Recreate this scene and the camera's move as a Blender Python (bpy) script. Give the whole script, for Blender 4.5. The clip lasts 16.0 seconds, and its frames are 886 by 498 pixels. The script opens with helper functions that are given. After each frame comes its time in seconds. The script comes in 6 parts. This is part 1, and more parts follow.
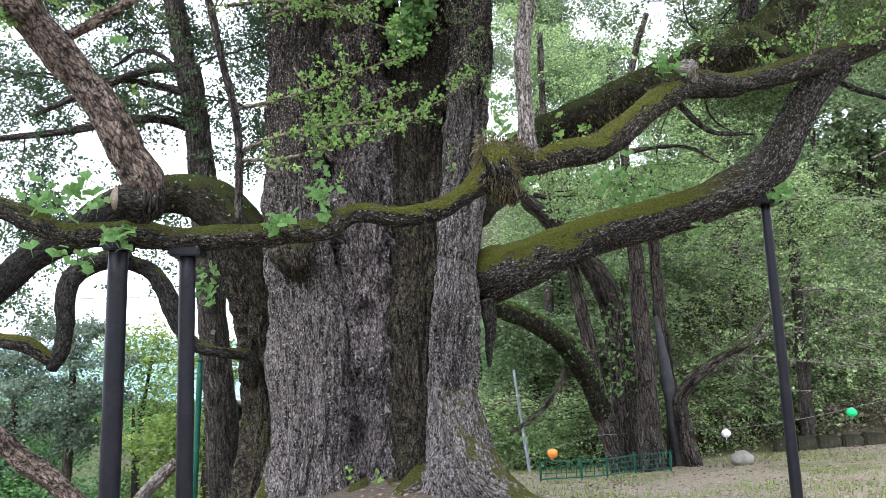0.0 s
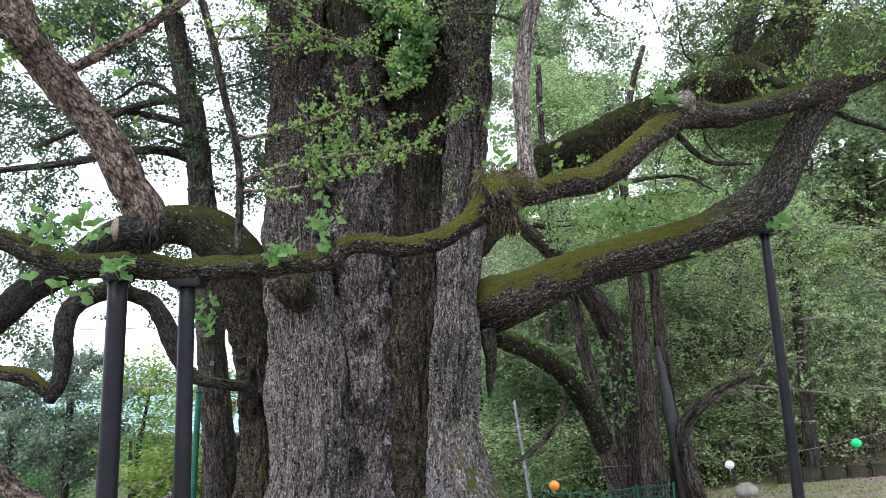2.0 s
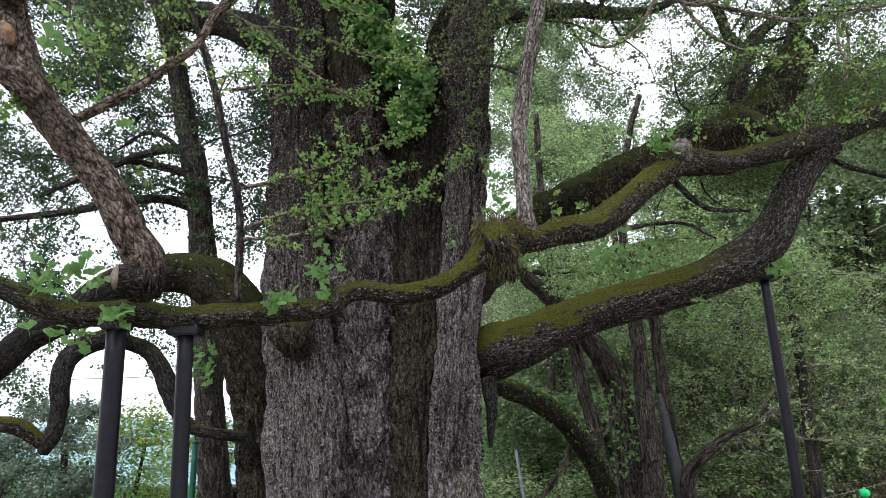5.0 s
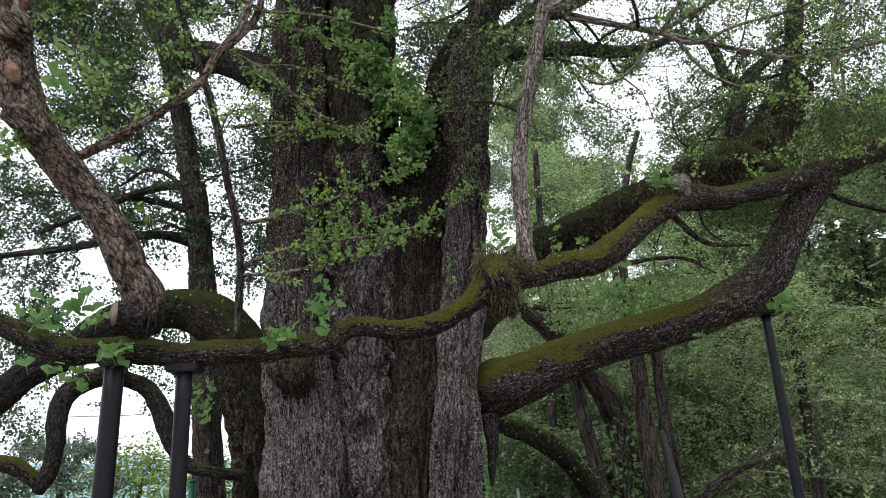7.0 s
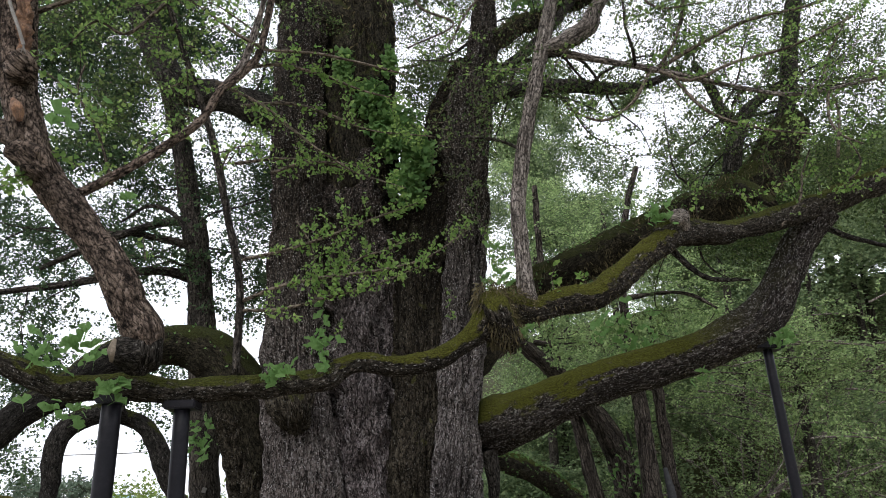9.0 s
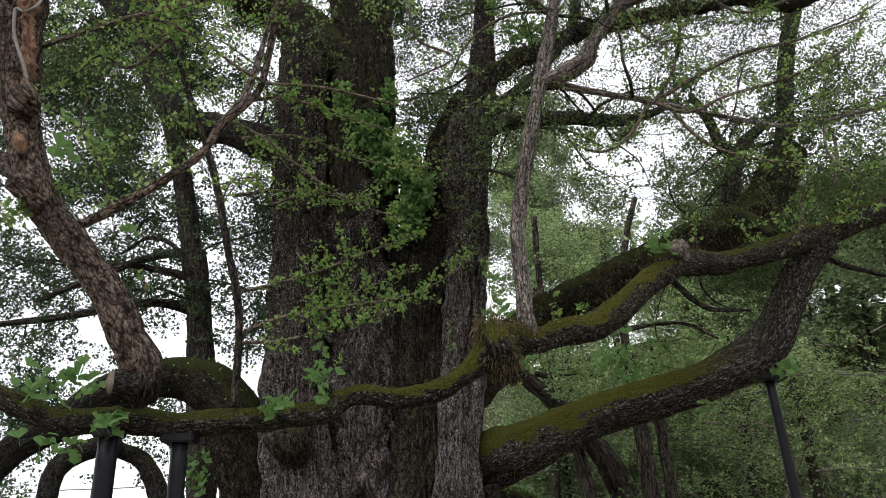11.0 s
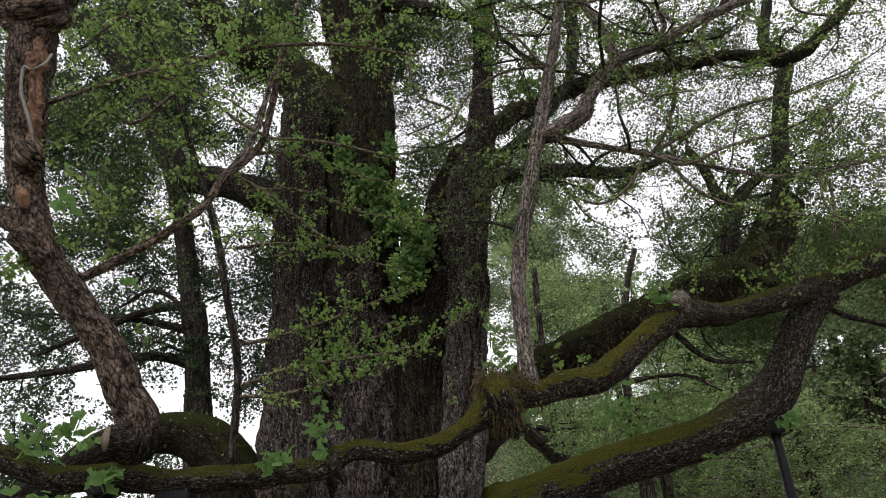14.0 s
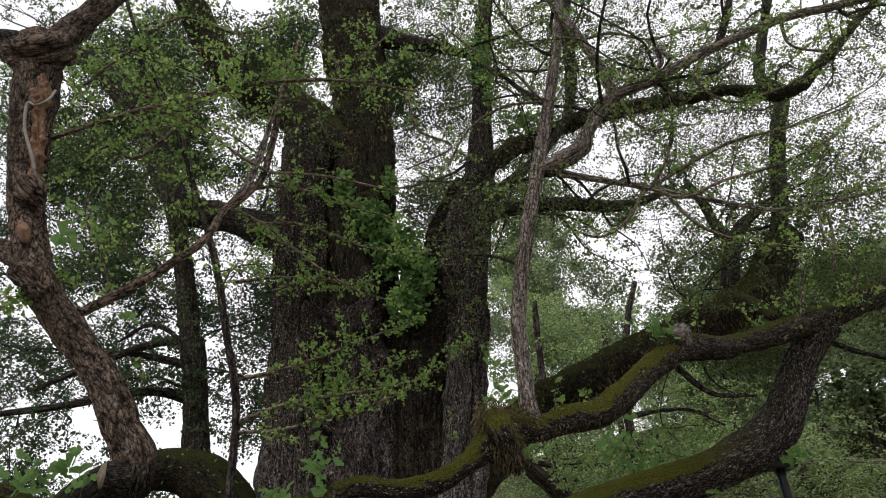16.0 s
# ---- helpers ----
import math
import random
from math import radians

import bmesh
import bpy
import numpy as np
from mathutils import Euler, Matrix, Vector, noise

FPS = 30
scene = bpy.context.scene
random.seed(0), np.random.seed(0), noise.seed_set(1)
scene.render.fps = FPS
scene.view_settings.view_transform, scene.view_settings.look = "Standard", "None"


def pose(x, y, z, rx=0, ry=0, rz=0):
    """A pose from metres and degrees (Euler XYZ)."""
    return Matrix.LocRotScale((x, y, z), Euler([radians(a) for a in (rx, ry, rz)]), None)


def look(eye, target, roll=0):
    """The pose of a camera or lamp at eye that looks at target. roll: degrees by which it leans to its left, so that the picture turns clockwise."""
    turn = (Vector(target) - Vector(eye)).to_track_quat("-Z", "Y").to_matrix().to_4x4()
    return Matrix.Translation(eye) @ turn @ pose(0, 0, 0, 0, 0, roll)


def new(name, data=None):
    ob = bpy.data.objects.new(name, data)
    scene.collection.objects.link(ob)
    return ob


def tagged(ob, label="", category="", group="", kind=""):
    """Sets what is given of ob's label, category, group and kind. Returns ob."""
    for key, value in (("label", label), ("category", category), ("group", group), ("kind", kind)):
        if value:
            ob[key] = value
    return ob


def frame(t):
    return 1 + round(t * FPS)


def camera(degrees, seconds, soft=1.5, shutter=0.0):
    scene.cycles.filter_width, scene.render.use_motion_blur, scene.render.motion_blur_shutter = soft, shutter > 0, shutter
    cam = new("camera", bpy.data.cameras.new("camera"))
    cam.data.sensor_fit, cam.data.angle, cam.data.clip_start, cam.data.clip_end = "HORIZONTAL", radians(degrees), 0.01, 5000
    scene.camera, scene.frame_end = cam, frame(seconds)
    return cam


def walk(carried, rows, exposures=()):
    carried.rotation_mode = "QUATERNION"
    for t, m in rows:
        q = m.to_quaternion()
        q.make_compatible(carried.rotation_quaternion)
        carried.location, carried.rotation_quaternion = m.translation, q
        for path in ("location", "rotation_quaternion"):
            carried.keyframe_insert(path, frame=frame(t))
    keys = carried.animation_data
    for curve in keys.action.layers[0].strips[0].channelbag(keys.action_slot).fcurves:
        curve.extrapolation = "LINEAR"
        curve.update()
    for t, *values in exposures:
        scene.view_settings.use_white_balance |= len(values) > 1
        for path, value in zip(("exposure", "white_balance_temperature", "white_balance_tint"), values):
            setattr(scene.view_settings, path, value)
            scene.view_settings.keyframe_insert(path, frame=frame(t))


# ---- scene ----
EYE = 1.6
cam = camera(62.2, 16.0, soft=0.6)
# seconds, degrees up, turn to the left, lean
ROWS = [
    (0.0, 8.50, 0.00, 1.00), (0.5, 9.06, -0.02, 1.02), (1.0, 9.65, -0.03, 1.07), (1.5, 10.23, -0.03, 1.11),
    (2.0, 10.84, -0.05, 1.14), (2.5, 11.45, -0.06, 1.16), (3.0, 12.05, -0.08, 1.19), (3.5, 12.65, -0.10, 1.23),
    (4.0, 13.26, -0.12, 1.27), (6.5, 16.56, -0.19, 1.48), (7.0, 17.28, -0.21, 1.51), (7.5, 17.99, -0.23, 1.55),
    (8.0, 18.71, -0.25, 1.59), (8.5, 19.37, -0.28, 1.63), (9.0, 20.03, -0.30, 1.66), (11.5, 23.08, -0.41, 1.88),
    (12.0, 23.75, -0.43, 1.92), (12.5, 24.43, -0.45, 1.97), (13.0, 25.09, -0.47, 2.02), (13.5, 25.77, -0.50, 2.09),
    (14.0, 26.50, -0.53, 2.14), (14.5, 27.25, -0.56, 2.19), (15.0, 27.87, -0.59, 2.23), (15.5, 28.49, -0.62, 2.28),
    (16.0, 29.11, -0.65, 2.31),
]
EXPOSURES = [(0.0, 1.68, 6000, 12), (4.0, 1.15, 6150, 12), (9.0, 0.52, 6500, 12), (16.0, 0.08, 6950, 14)]
walk(cam, [(t, pose(0, 0, EYE, 0, 0, turn) @ pose(0, 0, 0, 90 + up) @ pose(0, 0, 0, 0, 0, -lean)) for t, up, turn, lean in ROWS], EXPOSURES)

# ---- light: a bright overcast sky ----
world = bpy.data.worlds.new("overcast_sky")
scene.world = world
world.use_nodes = True
wn, wl = world.node_tree.nodes, world.node_tree.links
sky = wn.new("ShaderNodeTexSky")
sky.sky_type, sky.sun_disc = "NISHITA", False
sky.sun_elevation, sky.sun_rotation, sky.dust_density = radians(50), radians(-160), 6.0
grey = wn.new("ShaderNodeHueSaturation")
grey.inputs["Saturation"].default_value = 0.18
wl.new(sky.outputs[0], grey.inputs["Color"])
cloud = wn.new("ShaderNodeMix")
cloud.data_type = "RGBA"
cloud.inputs[0].default_value = 0.85
cloud.inputs[7].default_value = (7.35, 7.7, 8.35, 1)
wl.new(grey.outputs[0], cloud.inputs[6])
wl.new(cloud.outputs[2], wn["Background"].inputs["Color"])
wn["Background"].inputs["Strength"].default_value = 0.15
sun = new("sun", bpy.data.lights.new("sun", "SUN"))
sun.data.energy, sun.data.angle, sun.data.color = 1.15, radians(50), (1.0, 0.97, 0.92)
sun.matrix_world = look((0, 0, 0), (0.25, 0.7, -0.9))


# ---- materials ----
def material(name, rough=0.85):
    m = bpy.data.materials.new(name)
    m.use_nodes = True
    nt = m.node_tree
    bsdf = nt.nodes["Principled BSDF"]
    bsdf.inputs["Roughness"].default_value = rough
    bsdf.inputs["Specular IOR Level"].default_value = 0.1
    return m, nt, bsdf


def node(nt, kind, links=(), **values):
    n = nt.nodes.new("ShaderNode" + kind)
    for key, value in values.items():
        if key == "operation":
            n.operation = value
        elif key == "attribute_name":
            n.attribute_name = value
        else:
            n.inputs[key.replace("_", " ")].default_value = value
    for socket, source in links:
        nt.links.new(source, n.inputs[socket])
    return n


def ramp(nt, source, stops):
    n = nt.nodes.new("ShaderNodeValToRGB")
    while len(n.color_ramp.elements) < len(stops):
        n.color_ramp.elements.new(0.5)
    for e, (at, c) in zip(n.color_ramp.elements, stops):
        e.position, e.color = at, (*c, 1) if len(c) == 3 else (c[0], c[0], c[0], 1)
    nt.links.new(source, n.inputs[0])
    return n.outputs[0]


def mix(nt, fac, a, b):
    n = nt.nodes.new("ShaderNodeMix")
    n.data_type = "RGBA"
    for i, v in ((0, fac), (6, a), (7, b)):
        if isinstance(v, (tuple, float)):
            n.inputs[i].default_value = (*v, 1) if isinstance(v, tuple) else v
        else:
            nt.links.new(v, n.inputs[i])
    return n.outputs[2]


def bark(name, dark, mid, pale, moss=0.0, lichen=0.3, grain=(32, 32, 15), moss_colour=(0.06, 0.085, 0.012), bump=0.02, crust_size=24, plates=0.6, plate_size=(24, 24, 8), moss_until=None, crown_shade=None, crust_much=None):
    """Furrowed bark that runs along the limb: cracks, pale lichen crusts and flecks, moss on upper sides, the crown's
    shade painted as a dark coat higher up.
    """
    m, nt, bsdf = material(name, 0.9)
    at = node(nt, "Attribute", attribute_name="grain").outputs["Vector"]

    def stretch(v, base=at):
        n = node(nt, "VectorMath", [(0, base)], operation="MULTIPLY")
        n.inputs[1].default_value = v
        return n.outputs[0]

    def tinted(fac, a, b):
        n = nt.nodes.new("ShaderNodeMix")
        n.data_type, n.blend_type = "RGBA", "MULTIPLY"
        n.inputs[0].default_value = fac
        nt.links.new(a, n.inputs[6]), nt.links.new(b, n.inputs[7])
        return n.outputs[2]
    furrow = node(nt, "TexNoise", [("Vector", stretch(grain))], Scale=1.0, Detail=6.0, Roughness=0.72, Distortion=0.35).outputs["Fac"]
    broad = node(nt, "TexNoise", [("Vector", stretch((1.6, 1.6, 0.7)))], Scale=1.0, Detail=4.0, Roughness=0.6).outputs["Fac"]
    fleck = node(nt, "TexNoise", [("Vector", stretch((66, 66, 42)))], Scale=1.0, Detail=3.0, Roughness=0.7).outputs["Fac"]
    colour = ramp(nt, furrow, [(0.36, dark), (0.45, tuple(0.62 * c for c in mid)), (0.54, mid), (0.64, tuple(0.45 * a + 0.55 * b for a, b in zip(mid, pale)))])
    colour = tinted(1.0, colour, ramp(nt, broad, [(0.32, (0.55,)), (0.5, (0.95,)), (0.68, (1.0,))]))
    # cracks between plates, bent by the noise
    bend = node(nt, "VectorMath", [(0, at)], operation="ADD")
    wob = node(nt, "TexNoise", [("Vector", stretch((9, 9, 6)))], Scale=1.0, Detail=3.0)
    nt.links.new(stretch((0.07, 0.07, 0.1), wob.outputs["Color"]), bend.inputs[1])
    net = node(nt, "TexVoronoi", [("Vector", stretch(plate_size, bend.outputs[0]))], Scale=1.0)
    net.feature = "DISTANCE_TO_EDGE"
    seam = ramp(nt, net.outputs["Distance"], [(0.025, (plates,)), (0.085, (0.0,))])
    colour = mix(nt, seam, colour, tuple(0.8 * c for c in dark))
    # fine crumbs
    speck = node(nt, "TexNoise", [("Vector", stretch((85, 85, 55)))], Scale=1.0, Detail=6.0, Roughness=0.8).outputs["Fac"]
    crumb = node(nt, "TexVoronoi", [("Vector", stretch((46, 46, 22)))], Scale=1.0).outputs["Distance"]
    rough_tone = node(nt, "Math", [(0, speck), (1, ramp(nt, crumb, [(0.1, (1.12,)), (0.75, (0.74,))]))], operation="MULTIPLY").outputs[0]
    colour = tinted(1.0, colour, ramp(nt, rough_tone, [(0.35, (0.1,)), (0.43, (0.75,)), (0.5, (1.0,)), (0.58, (1.0,))]))
    # pale crusts in ragged patches, then small white flecks
    crust = node(nt, "TexNoise", [("Vector", stretch((crust_size, crust_size, 0.4 * crust_size)))], Scale=1.0, Detail=7.0, Roughness=0.75).outputs["Fac"]
    where = node(nt, "Math", [(0, crust), (1, broad)], operation="ADD").outputs[0]
    if moss_until:
        bare = node(nt, "MapRange", [("Value", node(nt, "SeparateXYZ", [("Vector", at)]).outputs["Z"])], From_Min=moss_until[0] - 0.3, From_Max=moss_until[1], To_Min=0.0, To_Max=0.13).outputs[0]
        where = node(nt, "Math", [(0, where), (1, bare)], operation="ADD").outputs[0]
    crusted = lichen if crust_much is None else crust_much
    patch = ramp(nt, where, [(1.12 - 0.12 * crusted, (0,)), (1.17 - 0.12 * crusted, (0.7,))])
    colour = mix(nt, patch, colour, pale)
    spots = ramp(nt, fleck, [(0.665 - 0.08 * lichen, (0,)), (0.69 - 0.08 * lichen, (min(0.8, lichen),))])
    colour = mix(nt, spots, colour, tuple(0.5 * c + 0.28 for c in pale))
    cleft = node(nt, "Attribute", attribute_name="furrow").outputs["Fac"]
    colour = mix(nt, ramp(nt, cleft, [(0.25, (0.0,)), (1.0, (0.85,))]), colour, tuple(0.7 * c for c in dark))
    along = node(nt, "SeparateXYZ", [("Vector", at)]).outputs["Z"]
    # darkens the colour higher up the stem, standing in for shade from the crown
    if crown_shade:
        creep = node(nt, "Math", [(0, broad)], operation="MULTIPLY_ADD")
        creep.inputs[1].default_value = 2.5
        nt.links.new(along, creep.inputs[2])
        coat = node(nt, "MapRange", [("Value", creep.outputs[0])], From_Min=crown_shade[0], From_Max=crown_shade[1], To_Min=0.0, To_Max=0.95).outputs[0]
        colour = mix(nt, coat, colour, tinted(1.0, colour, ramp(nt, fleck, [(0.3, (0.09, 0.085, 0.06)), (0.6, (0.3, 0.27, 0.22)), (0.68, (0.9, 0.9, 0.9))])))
    if moss:
        up = node(nt, "SeparateXYZ", [("Vector", nt.nodes.new("ShaderNodeNewGeometry").outputs["Normal"])]).outputs["Z"]
        mossy = node(nt, "TexNoise", [("Vector", stretch((4.5, 4.5, 3.5)))], Scale=1.0, Detail=7.0, Roughness=0.75).outputs["Fac"]
        total = node(nt, "Math", [(0, up)], operation="MULTIPLY_ADD")
        total.inputs[1].default_value = 0.42
        nt.links.new(mossy, total.inputs[2])
        cover = ramp(nt, total.outputs[0], [(0.80 - 0.32 * moss, (0,)), (0.88 - 0.32 * moss, (1,))])
        if moss_until:
            wander = node(nt, "Math", [(0, along), (1, mossy)], operation="ADD").outputs[0]
            fade = node(nt, "MapRange", [("Value", wander)], From_Min=moss_until[0], From_Max=moss_until[1], To_Min=1.0, To_Max=0.12).outputs[0]
            cover = node(nt, "Math", [(0, cover), (1, fade)], operation="MULTIPLY").outputs[0]
        green = ramp(nt, speck, [(0.36, tuple(0.22 * c for c in moss_colour)), (0.5, moss_colour), (0.62, tuple(1.9 * c for c in moss_colour))])
        colour = mix(nt, cover, colour, green)
    nt.links.new(colour, bsdf.inputs["Base Color"])
    height = node(nt, "Math", [(0, furrow), (1, rough_tone)], operation="ADD").outputs[0]
    height = node(nt, "Math", [(0, height), (1, seam)], operation="SUBTRACT").outputs[0]
    b = node(nt, "Bump", [("Height", height)], Strength=1.0, Distance=bump)
    nt.links.new(b.outputs[0], bsdf.inputs["Normal"])
    return m


def plain(name, colour, rough=0.6, vary=0.25, scale=8.0, bump=0.003, metal=0.0, tone=None):
    """One paint or stone, with stains at two scales."""
    m, nt, bsdf = material(name, rough)
    at = nt.nodes.new("ShaderNodeTexCoord").outputs["Object"]
    a = node(nt, "TexNoise", [("Vector", at)], Scale=scale, Detail=6.0, Roughness=0.65).outputs["Fac"]
    b = node(nt, "TexNoise", [("Vector", at)], Scale=scale * 9, Detail=4.0, Roughness=0.7).outputs["Fac"]
    both = node(nt, "Math", [(0, a), (1, b)], operation="ADD").outputs[0]
    half = node(nt, "Math", [(0, both)], operation="MULTIPLY")
    half.inputs[1].default_value = 0.5
    other = tone or tuple(min(1, c * (1 + 2 * vary) + 0.01) for c in colour)
    nt.links.new(ramp(nt, half.outputs[0], [(0.36, tuple(c * (1 - vary) for c in colour)), (0.5, colour), (0.66, other)]), bsdf.inputs["Base Color"])
    bsdf.inputs["Metallic"].default_value = metal
    bsdf.inputs["Specular IOR Level"].default_value = 0.15
    bb = node(nt, "Bump", [("Height", both)], Strength=0.6, Distance=bump)
    nt.links.new(bb.outputs[0], bsdf.inputs["Normal"])
    return m


def leaf_material(name, dark, pale, through_light=0.4):
    """Leaves: each differs a little, and light passes through them."""
    m, nt, bsdf = material(name, 0.55)
    rnd = nt.nodes.new("ShaderNodeNewGeometry").outputs["Random Per Island"]
    colour = ramp(nt, rnd, [(0.0, dark), (0.6, tuple(0.5 * (a + b) for a, b in zip(dark, pale))), (1.0, pale)])
    at = nt.nodes.new("ShaderNodeTexCoord").outputs["Object"]
    drift = node(nt, "TexNoise", [("Vector", at)], Scale=0.7, Detail=3.0).outputs["Fac"]
    colour = mix(nt, ramp(nt, drift, [(0.35, (0.0,)), (0.65, (0.45,))]), colour, tuple(0.6 * a for a in dark))
    nt.links.new(colour, bsdf.inputs["Base Color"])
    tr = node(nt, "BsdfTranslucent", [("Color", colour)])
    sh = node(nt, "MixShader", [(1, bsdf.outputs[0]), (2, tr.outputs[0])])
    sh.inputs[0].default_value = through_light
    nt.links.new(sh.outputs[0], nt.nodes["Material Output"].inputs["Surface"])
    return m


BARK_TRUNK = bark("old_trunk_bark", (0.02, 0.016, 0.014), (0.285, 0.245, 0.232), (0.58, 0.55, 0.535), lichen=0.85, crust_much=0.35, grain=(42, 42, 4.5), bump=0.04, plates=0.5, plate_size=(18, 18, 3.2), crown_shade=(4.2, 7.0))
BARK_SIDE = bark("pale_lichened_stem_bark", (0.02, 0.016, 0.014), (0.29, 0.255, 0.246), (0.6, 0.575, 0.57), lichen=0.85, crust_much=0.6, grain=(34, 34, 6), crust_size=13, bump=0.04, plates=0.5, plate_size=(20, 20, 6), crown_shade=(5.0, 7.5))
BARK_DARK = bark("dark_branch_bark", (0.010, 0.009, 0.008), (0.085, 0.076, 0.066), (0.24, 0.22, 0.195), lichen=0.45, bump=0.03)
BARK_RECESS = bark("brown_recess_bark", (0.018, 0.015, 0.011), (0.11, 0.093, 0.068), (0.24, 0.215, 0.17), moss=0.45, lichen=0.5, grain=(24, 24, 9), moss_colour=(0.055, 0.055, 0.018), bump=0.04, plate_size=(16, 16, 9), crown_shade=(4.6, 7.2))
BARK_MID = bark("purplish_middle_bark", (0.016, 0.013, 0.013), (0.28, 0.237, 0.237), (0.62, 0.585, 0.59), lichen=0.75, crust_much=0.75, grain=(26, 26, 12), bump=0.05, crust_size=16, plates=0.5, plate_size=(17, 17, 9), crown_shade=(5.2, 7.4))
BARK_MOSS = bark("mossy_limb_bark", (0.02, 0.017, 0.013), (0.06, 0.051, 0.042), (0.25, 0.225, 0.19), moss=0.95, lichen=0.65, moss_colour=(0.056, 0.058, 0.010))
BARK_LIGHTMOSS = bark("partly_mossy_bark", (0.02, 0.017, 0.013), (0.07, 0.06, 0.048), (0.27, 0.245, 0.21), moss=0.5, lichen=0.65, moss_colour=(0.045, 0.05, 0.010))
BARK_ROOT = bark("root_bark", (0.02, 0.018, 0.015), (0.215, 0.19, 0.175), (0.46, 0.43, 0.4), moss=0.25, lichen=0.6, moss_colour=(0.05, 0.052, 0.012))
BARK_PALE = bark("lichened_limb_bark", (0.02, 0.016, 0.014), (0.062, 0.052, 0.045), (0.46, 0.44, 0.42), moss=0.98, lichen=0.74, crust_much=-0.2, crust_size=30, moss_until=(4.1, 4.8), moss_colour=(0.058, 0.061, 0.010))
# bark of the drooping ends, its colour darkened to look backlit
BARK_BACKLIT = bark("backlit_drooping_bark", (0.012, 0.011, 0.010), (0.05, 0.045, 0.04), (0.14, 0.13, 0.115), moss=0.15, lichen=0.35, moss_colour=(0.04, 0.046, 0.010))
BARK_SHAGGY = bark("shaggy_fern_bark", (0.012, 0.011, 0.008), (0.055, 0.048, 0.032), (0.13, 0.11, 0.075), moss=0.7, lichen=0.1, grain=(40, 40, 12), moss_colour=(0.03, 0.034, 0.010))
BARK_BROWN = bark("pruned_limb_bark", (0.022, 0.016, 0.013), (0.285, 0.218, 0.176), (0.47, 0.385, 0.325), lichen=0.05, grain=(14, 14, 10), bump=0.03, plates=0.6, plate_size=(17, 17, 8))
BARK_GREY = bark("pale_grey_bark", (0.05, 0.042, 0.036), (0.36, 0.315, 0.28), (0.58, 0.53, 0.48), lichen=0.4, grain=(36, 36, 5))
BARK_FAR = bark("slim_tree_bark", (0.016, 0.014, 0.012), (0.1, 0.087, 0.074), (0.25, 0.225, 0.2), lichen=0.35, grain=(18, 18, 3), plate_size=(13, 13, 4))
BARK_BACK = bark("old_tree_bark", (0.018, 0.014, 0.012), (0.17, 0.142, 0.122), (0.36, 0.315, 0.28), moss=0.12, lichen=0.35, grain=(13, 13, 1.8), plates=0.8, plate_size=(10, 10, 2.2), moss_colour=(0.05, 0.055, 0.015), bump=0.06)
BARK_SWEEP = bark("mossy_sweeping_limb_bark", (0.014, 0.012, 0.009), (0.075, 0.065, 0.048), (0.19, 0.17, 0.12), moss=0.75, lichen=0.3, grain=(16, 16, 8), moss_colour=(0.06, 0.072, 0.016), bump=0.06)
TWIG = bark("twig_bark", (0.08, 0.065, 0.05), (0.21, 0.175, 0.14), (0.34, 0.29, 0.24), lichen=0.1, grain=(60, 60, 14), bump=0.004, plates=0.2)
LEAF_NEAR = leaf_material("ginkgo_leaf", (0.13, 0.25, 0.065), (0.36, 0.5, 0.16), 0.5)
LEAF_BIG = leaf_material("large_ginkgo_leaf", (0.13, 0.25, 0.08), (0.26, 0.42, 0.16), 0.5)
# both crown leaf colours are darkened for shade, to read as silhouettes
LEAF_CROWN = leaf_material("silhouetted_crown_leaf", (0.042, 0.075, 0.03), (0.19, 0.26, 0.09), 0.45)
LEAF_SHADE = leaf_material("shaded_bluish_crown_leaf", (0.032, 0.068, 0.034), (0.14, 0.21, 0.1), 0.42)
LEAF_HILL = leaf_material("shrub_leaf", (0.145, 0.235, 0.095), (0.54, 0.68, 0.32), 0.5)
LEAF_WOOD = leaf_material("hillside_tree_leaf", (0.09, 0.14, 0.07), (0.35, 0.44, 0.23), 0.5)
LEAF_VALLEY = leaf_material("valley_leaf", (0.075, 0.18, 0.07), (0.27, 0.45, 0.18), 0.45)
LEAF_LIME = leaf_material("lime_leaf", (0.12, 0.19, 0.045), (0.31, 0.4, 0.1), 0.5)
LEAF_PINE = leaf_material("pine_needle", (0.08, 0.12, 0.085), (0.22, 0.28, 0.2), 0.3)
LEAF_IVY = leaf_material("ivy_leaf", (0.08, 0.17, 0.055), (0.22, 0.36, 0.12), 0.45)
FERN = leaf_material("fern_tuft", (0.04, 0.036, 0.018), (0.21, 0.175, 0.095), 0.2)
BLACK_PIPE = plain("black_painted_steel", (0.008, 0.008, 0.011), 0.4, 0.3, 3.0, 0.002, 0.0, (0.016, 0.014, 0.018))
GREEN_PAINT = plain("green_painted_steel", (0.012, 0.075, 0.05), 0.45, 0.3, 10.0, 0.001)
CUT_WOOD = plain("sawn_wood", (0.15, 0.125, 0.098), 0.85, 0.35, 14.0, 0.004)
RAW_WOOD = plain("raw_orange_wood", (0.16, 0.1, 0.07), 0.85, 0.55, 14.0, 0.012, 0.0, (0.4, 0.22, 0.12))
STONE = plain("grey_stone", (0.19, 0.175, 0.155), 0.9, 0.35, 4.0, 0.02)
MOSSY_STONE = plain("mossy_dark_stone", (0.035, 0.034, 0.022), 0.95, 0.5, 3.0, 0.03, 0.0, (0.08, 0.074, 0.055))
CEMENT = plain("cement_filling", (0.05, 0.051, 0.054), 0.9, 0.25, 2.5, 0.01)
